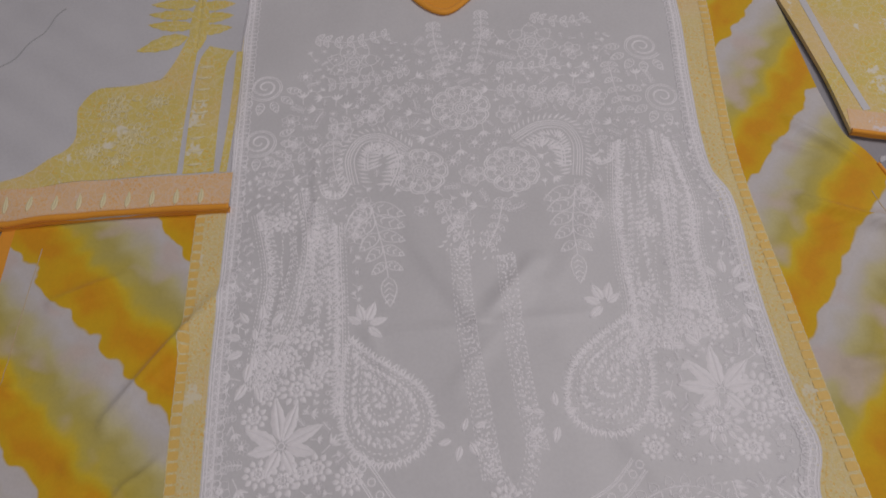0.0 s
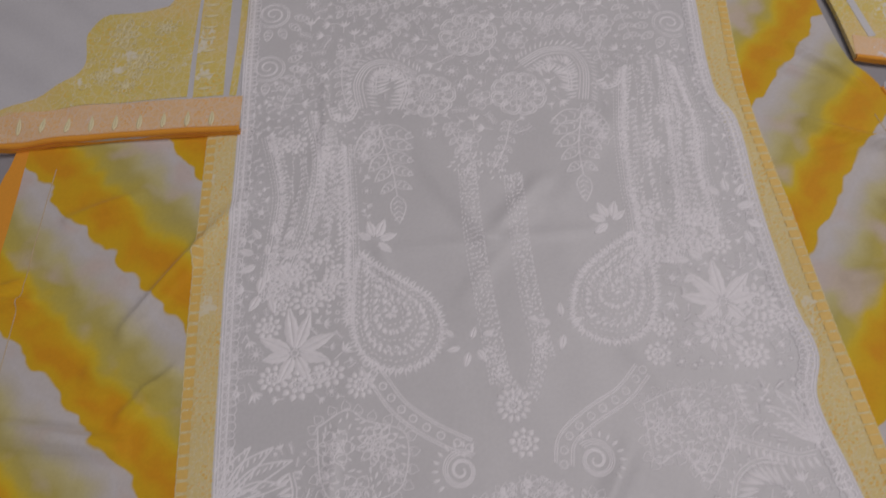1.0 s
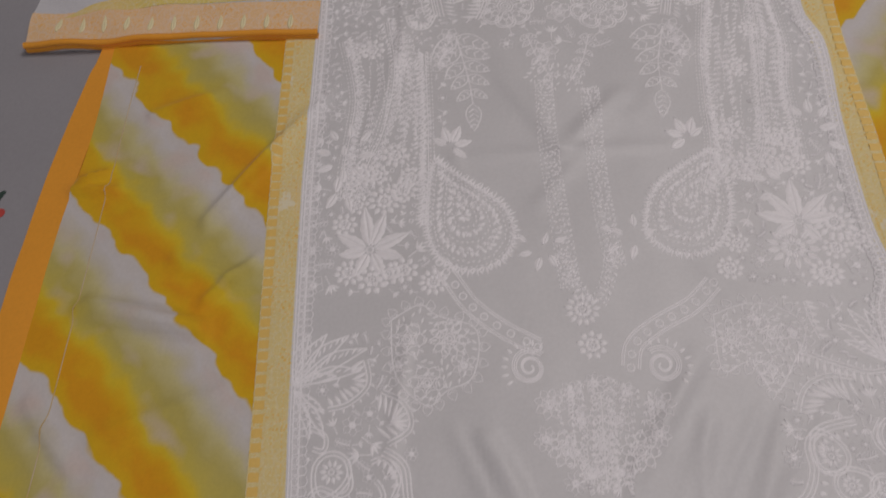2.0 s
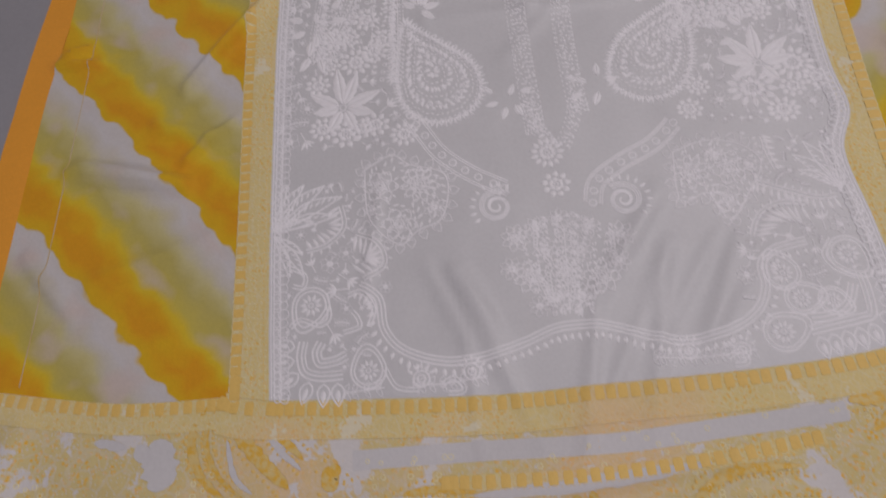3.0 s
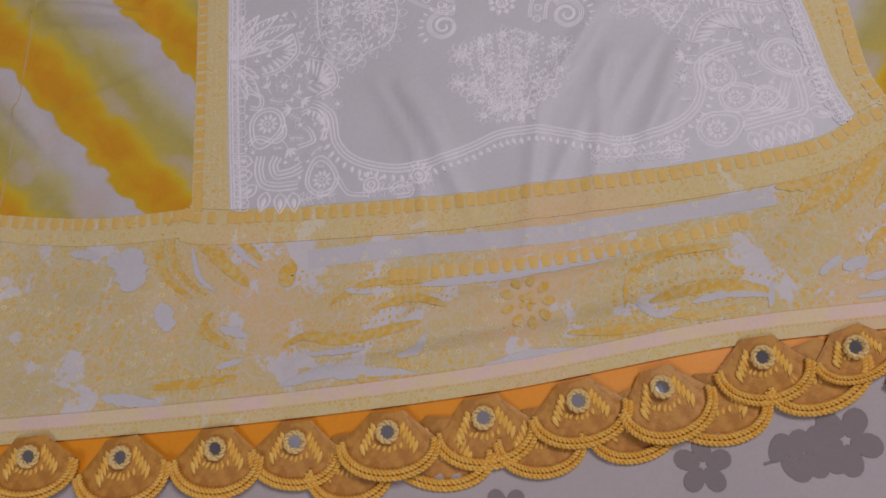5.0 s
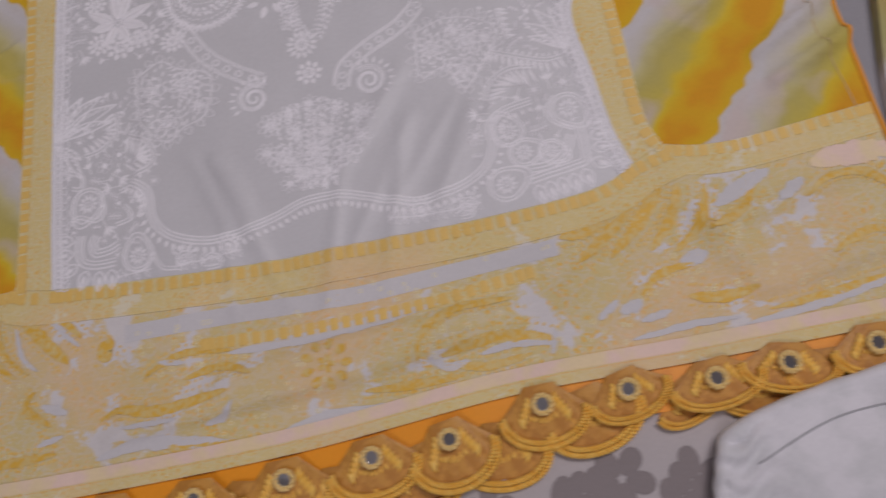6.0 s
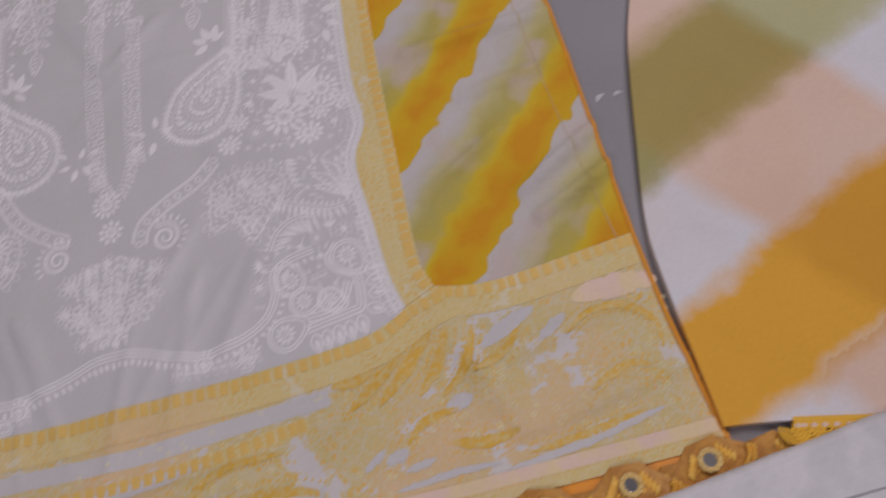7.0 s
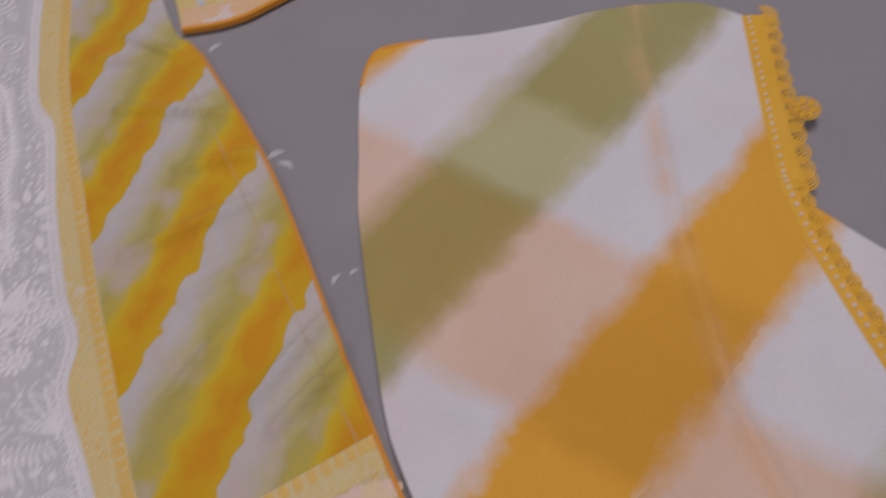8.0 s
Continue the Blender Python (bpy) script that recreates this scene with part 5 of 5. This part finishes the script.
# ---- mirror-work trim under the hem ----
TRIM = [(-0.215, -0.153), (-0.123, -0.153), (0.023, -0.146), (0.167, -0.131), (0.306, -0.109), (0.430, -0.099), (0.590, -0.084)]
band("trim_backing", M_SATIN, TRIM, 0.009, -0.022, 150, 5, -0.0007, 0.003, kurta, "glossy orange satin strip behind the trim")


def fan_mesh(w, d):
    """A pleated half-round flap."""
    verts, faces = [], []
    rows, cols = 7, 22
    for j in range(rows):
        r = j / (rows - 1)
        for i in range(cols + 1):
            a = math.pi * i / cols
            x, y = -w / 2 * math.cos(a) * (0.34 + 0.66 * r ** 1.1), -d * (0.46 * r + 0.54 * r * math.sin(a) ** 0.9)
            verts.append((x, y, 0.0016 * math.sin(a) * (1 - r * 0.5) + 0.0005 * math.sin(i * 2.2) * r))
    n = cols + 1
    for j in range(rows - 1):
        for i in range(cols):
            a = j * n + i
            faces.append((a, a + n, a + n + 1, a + 1))
    return verts, faces


def cord_mesh(points, r, twist):
    """A twisted cord: two bead strands along a line."""
    verts, faces = [], []
    n = len(points)
    for strand in range(2):
        base = len(verts)
        for i, (x, y, z) in enumerate(points):
            xa, ya, _ = points[max(0, i - 1)]
            xb, yb, _ = points[min(n - 1, i + 1)]
            l = math.hypot(xb - xa, yb - ya) or 1
            nx_, ny_ = -(yb - ya) / l, (xb - xa) / l
            ph = twist * i + math.pi * strand
            cx, cz = 0.75 * r * math.cos(ph), 0.55 * r * math.sin(ph)
            bead = r * (0.62 + 0.5 * abs(math.sin(ph)))
            for k in range(5):
                q = 2 * math.pi * k / 5
                o = cx + bead * math.cos(q)
                verts.append((x + nx_ * o, y + ny_ * o, z + cz + bead * math.sin(q) + r))
        for i in range(n - 1):
            for k in range(5):
                a, b = base + i * 5 + k, base + i * 5 + (k + 1) % 5
                faces.append((a, b, b + 5, a + 5))
    return verts, faces


def arc_points(w, d, k, n=64):
    out = []
    for i in range(n + 1):
        a = math.pi * i / n
        out.append((-w / 2 * k * math.cos(a), -d * (0.46 + 0.54 * math.sin(a) ** 0.9) * k, 0.0012))
    return out


def disc_mesh(r, z, n=20, dome=0.0):
    verts = [(0, 0, z + dome)] + [(r * math.cos(2 * math.pi * k / n), r * math.sin(2 * math.pi * k / n), z) for k in range(n)]
    verts += [(r * math.cos(2 * math.pi * k / n), r * math.sin(2 * math.pi * k / n), z - 0.001) for k in range(n)]
    faces = [(0, 1 + k, 1 + (k + 1) % n) for k in range(n)] + [(1 + k, 1 + n + k, 1 + n + (k + 1) % n, 1 + (k + 1) % n) for k in range(n)]
    return verts, faces


def mesh_data(name, vf, material):
    me = bpy.data.meshes.new(name)
    me.from_pydata(*(vf[0], [], vf[1]))
    me.materials.append(material)
    me.polygons.foreach_set("use_smooth", [material is not M_MIRROR] * len(me.polygons))
    return me


FW, FD = 0.060, 0.040
ME_FAN = mesh_data("scallop", fan_mesh(FW, FD), M_ORGANZA)
cords = [cord_mesh(arc_points(FW, FD, k, 110), 0.0013, 0.9) for k in (1.0, 0.91)]
ME_CORD = mesh_data("cord", (cords[0][0] + cords[1][0], cords[0][1] + [tuple(i + len(cords[0][0]) for i in f) for f in cords[1][1]]), M_ROPE)
ring = [(0.0068 * math.cos(2 * math.pi * k / 40), 0.0068 * math.sin(2 * math.pi * k / 40), 0.0) for k in range(41)]
ME_RING = mesh_data("ring", cord_mesh(ring, 0.0015, 0.8), M_RING)
ME_MIRROR = mesh_data("mirror", disc_mesh(0.0050, 0.0018), M_MIRROR)
sprays = Needle(0.0, lambda x, y: 0.0012 + 0.3 * 0.0016, 0.0009)
for s in (-1, 1):
    for k in range(5):
        sprays.leaf(s * (0.010 + 0.0018 * k), -0.006 - 0.003 * k, (-1.9 if s > 0 else -1.24), 0.009, 0.0030)
sprays.dashes([(-0.010, -0.022), (0.0, -0.025), (0.010, -0.022)], 0.003, 0.005, 0.002, 0.0, 1.2)
ME_SPRAY = mesh_data("thread_spray", (sprays.v, sprays.f), M_ROPE)


def flap(x, y, q, size, z, tip, mirror, label):
    base = tagged(new("scallop", ME_FAN), label)
    base.parent = kurta
    base.matrix_local = pose(x, y, swell(x, y) + z, tip, 0, q) @ Matrix.Diagonal((size[0], size[1], 1.0, 1.0))
    for name, me in (("cord", ME_CORD), ("thread_spray", ME_SPRAY)):
        o = new(name, me)
        o.parent = base
    if mirror:
        for name, me, z_ in (("ring", ME_RING, 0.0020), ("mirror", ME_MIRROR, 0.0014)):
            o = new(name, me)
            o.parent = base
            o.matrix_local = pose(mirror[0], mirror[1], z_, mirror[2], mirror[3], 0) @ Matrix.Diagonal((0.82 / size[0], 0.82 / size[1], 1.0, 1.0))


random.seed(5)
mirrors = [(-0.182, -0.163), (-0.123, -0.158), (-0.064, -0.160), (-0.004, -0.156), (0.045, -0.153), (0.102, -0.149), (0.159, -0.142), (0.215, -0.134),
           (0.264, -0.128), (0.323, -0.112), (0.376, -0.108), (0.429, -0.107), (0.473, -0.102), (0.525, -0.096), (0.573, -0.089)]
tilts = [(0, 0), (3, 4), (-4, 2), (2, -5), (4, 3), (-3, -3), (5, 2), (-4, 4), (-14, 9), (3, 3), (4, -2), (-3, 4), (-5, 4), (2, 3), (-4, -3)]
for i, ((x, y), (tx, ty)) in enumerate(zip(mirrors, tilts)):
    loose = x > 0.33
    q = 3 + 9 * min(1, max(0, (x - 0.0) / 0.2)) + random.uniform(-6, 6) + (random.uniform(-16, 12) if loose else 0)
    a = radians(q)
    size = (random.uniform(0.84, 0.98), random.uniform(0.66, 0.82)) if loose else (random.uniform(0.92, 1.02), random.uniform(0.94, 1.06))
    flap(x - 0.012 * math.sin(a), y + 0.012 * math.cos(a), q, size, 0.0028 + 0.0007 * (i % 2), random.uniform(2, 8), (0.0, -0.012 / size[1], tx, ty), "half-round amber scallop with a corded edge and a small round mirror")
    if x > 0.02:
        flap(x + 0.028 + random.uniform(-0.005, 0.005), y + 0.006 + random.uniform(-0.003, 0.003), q + random.uniform(-14, 14), (random.uniform(0.85, 1.05), random.uniform(0.62, 0.80) if loose else random.uniform(0.95, 1.1)), -0.0004 + 0.0004 * (i % 2), random.uniform(3, 8), None, "half-round amber scallop with a twisted gold cord edge")


# ---- sleeves ----
def sleeve_h(x, y):
    return swell(x, y) + 0.0012 * noise.noise(Vector((x * 18 + y * 10, y * 4, 7))) + 0.0016 * math.sin((x * 0.75 + y) * 120) * max(0.0, min(1.0, (-0.11 - x) * 12))


SL_R = [(-0.026, 0.410), (-0.031, 0.480), (-0.035, 0.545), (-0.036, 0.610), (-0.035, 0.657), (-0.040, 0.800)]
SL_L = [(-0.275, 0.401), (-0.278, 0.480), (-0.285, 0.560), (-0.298, 0.640), (-0.300, 0.800)]
SZ = 0.0055
left_sleeve = sheet("sleeve", M_SLEEVE, SL_L, SL_R, None, None, 70, 90, SZ, 0.010, kurta, "white sleeve with a yellow brocade cuff folded over the side", sleeve_h)
CUFF = [(-0.275, 0.401), (-0.207, 0.404), (-0.162, 0.407), (-0.117, 0.409), (-0.026, 0.410)]
band("cuff_band", M_BLUSHBAND, CUFF, 0.0, 0.035, 80, 6, SZ + 0.0004, 0.0004, left_sleeve, "blush and orange brocade cuff band", sleeve_h)
for z, d, r in ((0.0005, -0.001, 0.0030), (-0.0040, -0.003, 0.0032)):
    tube("cuff_piping", M_ORANGE, CUFF, r, 90, SZ + z, left_sleeve, "doubled orange piping along the cuff", sleeve_h)
# brocade L on the cuff corner: side bands and a swelling figure
band("side_band", M_CUFF, [(-0.069, 0.446), (-0.072, 0.514), (-0.073, 0.576), (-0.066, 0.600)], 0.0, -0.026, 60, 6, SZ + 0.0004, 0.0004, left_sleeve, "yellow brocade band down the sleeve", sleeve_h)
band("side_band", M_CUFF, [(-0.038, 0.446), (-0.037, 0.512), (-0.039, 0.590)], 0.0, -0.006, 60, 4, SZ + 0.0004, 0.0004, left_sleeve, "narrow yellow brocade stripe", sleeve_h)
sheet("brocade_figure", M_CUFF, [(-0.250, 0.432), (-0.193, 0.461), (-0.169, 0.489), (-0.174, 0.528), (-0.161, 0.547), (-0.135, 0.549), (-0.112, 0.549), (-0.098, 0.572), (-0.088, 0.612)],
      [(-0.074, 0.447), (-0.076, 0.514), (-0.077, 0.612)], [(-0.250, 0.432), (-0.170, 0.442), (-0.074, 0.447)], None, 30, 40, SZ + 0.0005, 0.0006, left_sleeve, "stepped yellow brocade figure on the cuff corner", sleeve_h)
n = Needle(SZ + 0.0010, sleeve_h, 0.0006)
for x, y, r in ((-0.140, 0.522, 0.016), (-0.118, 0.492, 0.014), (-0.150, 0.474, 0.010), (-0.104, 0.530, 0.010), (-0.128, 0.462, 0.008)):
    n.flower(x, y, r, 9, x * 30)
for k in range(60):
    x, y = random.uniform(-0.165, -0.09), random.uniform(0.453, 0.538)
    if x > -0.175 + max(0.0, 0.489 - y) * -0.8 + 0.010:
        n.ring(x, y, random.uniform(0.002, 0.004), 0.0007, 7)
tagged(n.done("thread_filling", M_PALE, left_sleeve, "pale thread flowers and rings"), kind="stuff")
n = Needle(SZ + 0.0010, sleeve_h, 0.0006)
for k in range(9):
    y = 0.455 + 0.0145 * k
    n.leaf(-0.066 - 0.05 * (y - 0.455), y, 0.1, 0.013, 0.003)
for k in range(11):
    n.leaf(-0.250 + 0.020 * k, 0.414, 1.57, 0.016, 0.005)
tagged(n.done("tick_stitching", M_PALE, left_sleeve, "pale thread ticks across the bands"), kind="stuff")
n = Needle(SZ + 0.0005, sleeve_h, 0.0003)
for y, q, l in ((0.628, 2.95, 0.046), (0.645, 2.98, 0.048), (0.662, 3.02, 0.048), (0.680, 3.05, 0.046)):
    n.leaf(-0.084, y, q + 0.1, l, 0.017)
    n.leaf(-0.083, y - 0.006, 0.05, 0.036, 0.016)
n.leaf(-0.088, 0.614, 3.50, 0.050, 0.022)
n.leaf(-0.078, 0.590, 1.62, 0.090, 0.020)
n.done("leaf_spray", M_CUFF, left_sleeve, "spray of yellow brocade leaves")
# a thin grey tube stands in for the shade along the sleeve's fold
tube("fold_line", M_SEAM, [(-0.262, 0.578), (-0.240, 0.610), (-0.217, 0.662)], 0.0006, 40, SZ + 0.0002, left_sleeve, "grey line drawn for the shade of a fold", sleeve_h)

SR_L = [(0.505, 0.463), (0.504, 0.525), (0.496, 0.605), (0.486, 0.700), (0.484, 0.800)]
SR_R = [(0.720, 0.500), (0.725, 0.600), (0.720, 0.700), (0.700, 0.800)]
CUFF_R = [(0.505, 0.463), (0.550, 0.455), (0.593, 0.463), (0.720, 0.500)]
right_sleeve = sheet("sleeve", M_CUFF, SR_L, SR_R, CUFF_R, None, 60, 70, SZ - 0.0035, 0.004, kurta, "sleeve end in yellow brocade with orange piping", swell)
band("cuff_band", M_BLUSHBAND, CUFF_R, 0.0, 0.026, 60, 6, SZ - 0.0031, 0.001, right_sleeve, "blush brocade cuff band", swell)
for z, r in ((0.0005, 0.0030), (-0.0040, 0.0032)):
    tube("cuff_piping", M_ORANGE, CUFF_R, r * 0.8, 70, SZ - 0.0035 + z * 0.6, right_sleeve, "doubled orange piping along the cuff", swell)
band("white_strip", M_PANEL, [(0.524, 0.486), (0.516, 0.560), (0.510, 0.660)], 0.0, -0.007, 50, 3, SZ - 0.0031, 0.001, right_sleeve, "plain white woven stripe", swell)

# ---- dupatta ----
dupatta = thing("dupatta", "folded dupatta dyed in broad orange, olive, blush and white bands", "dupatta")


DUP_FOLDS = [(0.768, -0.100, 0.772, 0.017, 0.0034, 0.006), (0.772, 0.017, 0.795, 0.110, 0.0034, 0.006), (0.795, 0.110, 0.862, 0.312, 0.0030, 0.006),
             (0.640, 0.300, 0.660, 0.120, 0.0016, 0.018), (0.700, 0.000, 0.690, 0.180, 0.0014, 0.020), (0.830, 0.020, 0.850, 0.120, 0.0020, 0.012),
             (0.610, 0.060, 0.680, 0.020, 0.0018, 0.010), (0.650, 0.330, 0.800, 0.260, 0.0016, 0.012)]


def dup_h(x, y):
    h = swell(x, y) + 0.0024 * noise.noise(Vector((x * 9, y * 9, 3))) + 0.0014 * noise.noise(Vector((x * 26 + y * 8, y * 12, 5)))
    for x0, y0, x1, y1, a, w in DUP_FOLDS:
        dx, dy = x1 - x0, y1 - y0
        k = min(1.0, max(0.0, ((x - x0) * dx + (y - y0) * dy) / (dx * dx + dy * dy)))
        h += a * math.exp(-((x - x0 - k * dx) ** 2 + (y - y0 - k * dy) ** 2) / (w * w))
    return h


DU_L = [(0.586, -0.072), (0.576, 0.030), (0.576, 0.070), (0.585, 0.130), (0.599, 0.210), (0.613, 0.260), (0.634, 0.328), (0.657, 0.360)]
DU_R = [(0.868, -0.130), (0.861, -0.060), (0.861, -0.030), (0.864, 0.023), (0.869, 0.082), (0.878, 0.128), (0.892, 0.162), (0.908, 0.204), (0.936, 0.272)]
DU_T = [(0.657, 0.360), (0.697, 0.356), (0.741, 0.344), (0.786, 0.333), (0.831, 0.325), (0.870, 0.316), (0.911, 0.299), (0.936, 0.272)]
DU_B = [(0.586, -0.072), (0.625, -0.075), (0.700, -0.086), (0.780, -0.105), (0.868, -0.130)]
DZ = 0.0055
sheet("top_layer", M_DUP, DU_L, DU_R, DU_B, DU_T, 110, 140, DZ, 0.014, dupatta, "", dup_h)
sheet("under_layer", M_DUP, [(0.850, -0.140), (0.852, -0.020), (0.858, 0.060), (0.876, 0.110)], [(1.020, -0.140), (0.990, -0.040), (0.926, 0.030), (0.884, 0.112)], None, None, 20, 30, DZ - 0.003, 0.010, dupatta, "white and olive under layer showing past the lace", dup_h)
tube("edge_piping", M_ORANGE, DU_L[6:] + DU_T[1:2], 0.0018, 30, DZ - 0.001, dupatta, "short run of orange piping at the corner", dup_h)


def loop_lace(path, parent, width, pitch=0.0115, big=1.0):
    """A crochet edging outside a line: a ribbon strip and a row of shell-like loops."""
    strip = band("lace_edge", M_DUPLACE, path, 0.002, -width, 140, 3, DZ + 0.0004, 0.003, parent, "marigold crochet lace edging", dup_h)
    n = Needle(DZ + 0.0006, dup_h, 0.0012)
    count = int(sum(math.hypot(b[0] - a[0], b[1] - a[1]) for a, b in zip(path, path[1:])) / pitch)
    a, b = offset(path, -width, count), offset(path, -width - 0.005, count)
    for (x, y), (x1, y1) in zip(a, b):
        q = math.atan2(y1 - y, x1 - x) + random.uniform(-0.2, 0.2)
        for r in (0.0082 * big, 0.0062 * big, 0.0042 * big, 0.0022 * big):
            n.thread([(x + r * math.cos(q - 1.8 + 0.36 * k), y + r * math.sin(q - 1.8 + 0.36 * k)) for k in range(11)], 0.0016)
    for d in (-0.0005, -width * 0.5, -width * 0.85):
        n.line(path, 0.0013, 90, d)
    tagged(n.done("shell_edging", M_DUPLACE, strip, "row of shell-shaped crochet loops"), kind="stuff")
    n = Needle(DZ + 0.0010, dup_h, 0.0008)
    n.dashes(path, 0.0066, 0.0044, 0.0028, -0.0032)
    tagged(n.done("ribbon_stitching", M_BLUSH, strip, "blush ribbon stitches threaded through the lace"), kind="stuff")


loop_lace(DU_R[5:], dupatta, 0.0150, 0.0125, 1.15)
loop_lace(DU_R[:6], dupatta, 0.0075)
loop_lace(DU_B[1:], dupatta, 0.0050)
n = Needle(DZ + 0.002, dup_h, 0.0014)
n.flower(0.926, 0.174, 0.010, 7, 0.3, True)
for r in (0.0105, 0.0085, 0.006):
    n.ring(0.926, 0.174, r, 0.0014, 14)
n.done("tassel", M_DUPLACE, dupatta, "small round crochet tassel")

# ---- bedding and clothes near the hem ----
spread = sheet("bedspread", M_PRINT, [(-0.66, -0.90), (-0.66, -0.165)], [(0.62, -0.90), (0.62, -0.112)], None, None, 90, 60, -0.0030, 0.003, None, "", swell)
tagged(spread, "cream cotton bedspread with a taupe leaf and flower print", "bedspread")


def print_figure(kind, x, y, size, q, material, parent, z=-0.0026):
    """A printed flower or leaf spray lying in the cloth."""
    n = Needle(z, swell, 0.0002)
    if kind == "flower":
        for k in range(5):
            n.blob(x + 0.12 * size * math.cos(q + 1.257 * k), y + 0.12 * size * math.sin(q + 1.257 * k), q + 1.257 * k, size, size * 0.85)
    else:
        n.thread([(x + size * 0.28 * k * math.cos(q + 0.05 * k), y + size * 0.28 * k * math.sin(q + 0.05 * k)) for k in range(8)], size * 0.12)
        for k in range(1, 7):
            bx, by = x + size * 0.28 * k * math.cos(q), y + size * 0.28 * k * math.sin(q)
            n.blob(bx, by, q + (0.8 if k % 2 else -0.8), size, size * 0.72)
    return n.done("printed_" + kind, material, parent, "")


for kind, x, y, s, q in (("flower", 0.284, -0.172, 0.020, 0.3), ("leaves", 0.318, -0.172, 0.024, 0.2), ("flower", 0.365, -0.160, 0.024, 1.0), ("leaves", 0.260, -0.190, 0.022, 3.8), ("flower", 0.170, -0.196, 0.018, 0.9),
                         ("leaves", 0.390, -0.185, 0.026, 0.9), ("flower", 0.440, -0.200, 0.022, 0.1), ("leaves", 0.330, -0.220, 0.024, 4.0), ("flower", 0.220, -0.240, 0.020, 0.5), ("leaves", 0.100, -0.210, 0.022, 5.6)):
    print_figure(kind, x, y, s * 0.75, q, M_TAUPE, spread)
print_figure("flower", -0.262, 0.242, 0.011, 0.4, M_RED, bed_sheet, -0.0042)
print_figure("leaves", -0.264, 0.252, 0.006, 1.2, M_GREEN, bed_sheet, -0.0042)


def garment_h(x, y):
    pucker = min(1.0, max(0.0, (0.470 - x) * 25)) * (0.0022 * math.sin(y * 420 + 3 * math.sin(x * 150)) + 0.002 * noise.noise(Vector((x * 80, y * 80, 1))))
    return swell(x, y) + 0.004 * noise.noise(Vector((x * 12, y * 20, 8))) + 0.002 * noise.noise(Vector((x * 40, y * 30, 2))) + pucker


white_garment = thing("white_garment", "folded white cotton garment with stitched seams lying beside the hem", "clothing")
WG_T = [(0.424, -0.152), (0.434, -0.140), (0.472, -0.126), (0.543, -0.110), (0.624, -0.094), (0.700, -0.080), (0.770, -0.082)]
WG_B = [(0.418, -0.260), (0.520, -0.290), (0.770, -0.280)]
sheet("folded_cloth", M_WHITE, [(0.418, -0.260), (0.416, -0.190), (0.424, -0.150)], [(0.770, -0.280), (0.770, -0.082)], WG_B, WG_T, 110, 70, 0.0125, 0.013, white_garment, "", garment_h)
tube("rolled_edge", M_WHITE, [(0.417, -0.230), (0.416, -0.190), *WG_T], 0.0058, 120, 0.0075, white_garment, "", garment_h)
tube("seam", M_SEAM, [(0.440, -0.158), (0.491, -0.136), (0.550, -0.129), (0.612, -0.124), (0.740, -0.108)], 0.0006, 80, 0.0128, white_garment, "stitched grey seam line", garment_h)

# loose thread ends at the side seam
random.seed(9)
for x, y, q, l in ((0.522, 0.432, 0.4, 0.013), (0.536, 0.327, 0.8, 0.007), (0.546, 0.296, 0.1, 0.016), (0.553, 0.290, -0.9, 0.016), (0.567, 0.172, 0.7, 0.010), (0.580, 0.175, 0.2, 0.008)):
    n = Needle(-0.0040, swell, 0.0012)
    n.leaf(x, y, q, l, l * 0.4, 0.2)
    tagged(n.done("fabric_scrap", M_SLEEVE, None), "frayed white scrap of cloth on the grey bedsheet", "fabric scrap", "scraps beside the kurta")
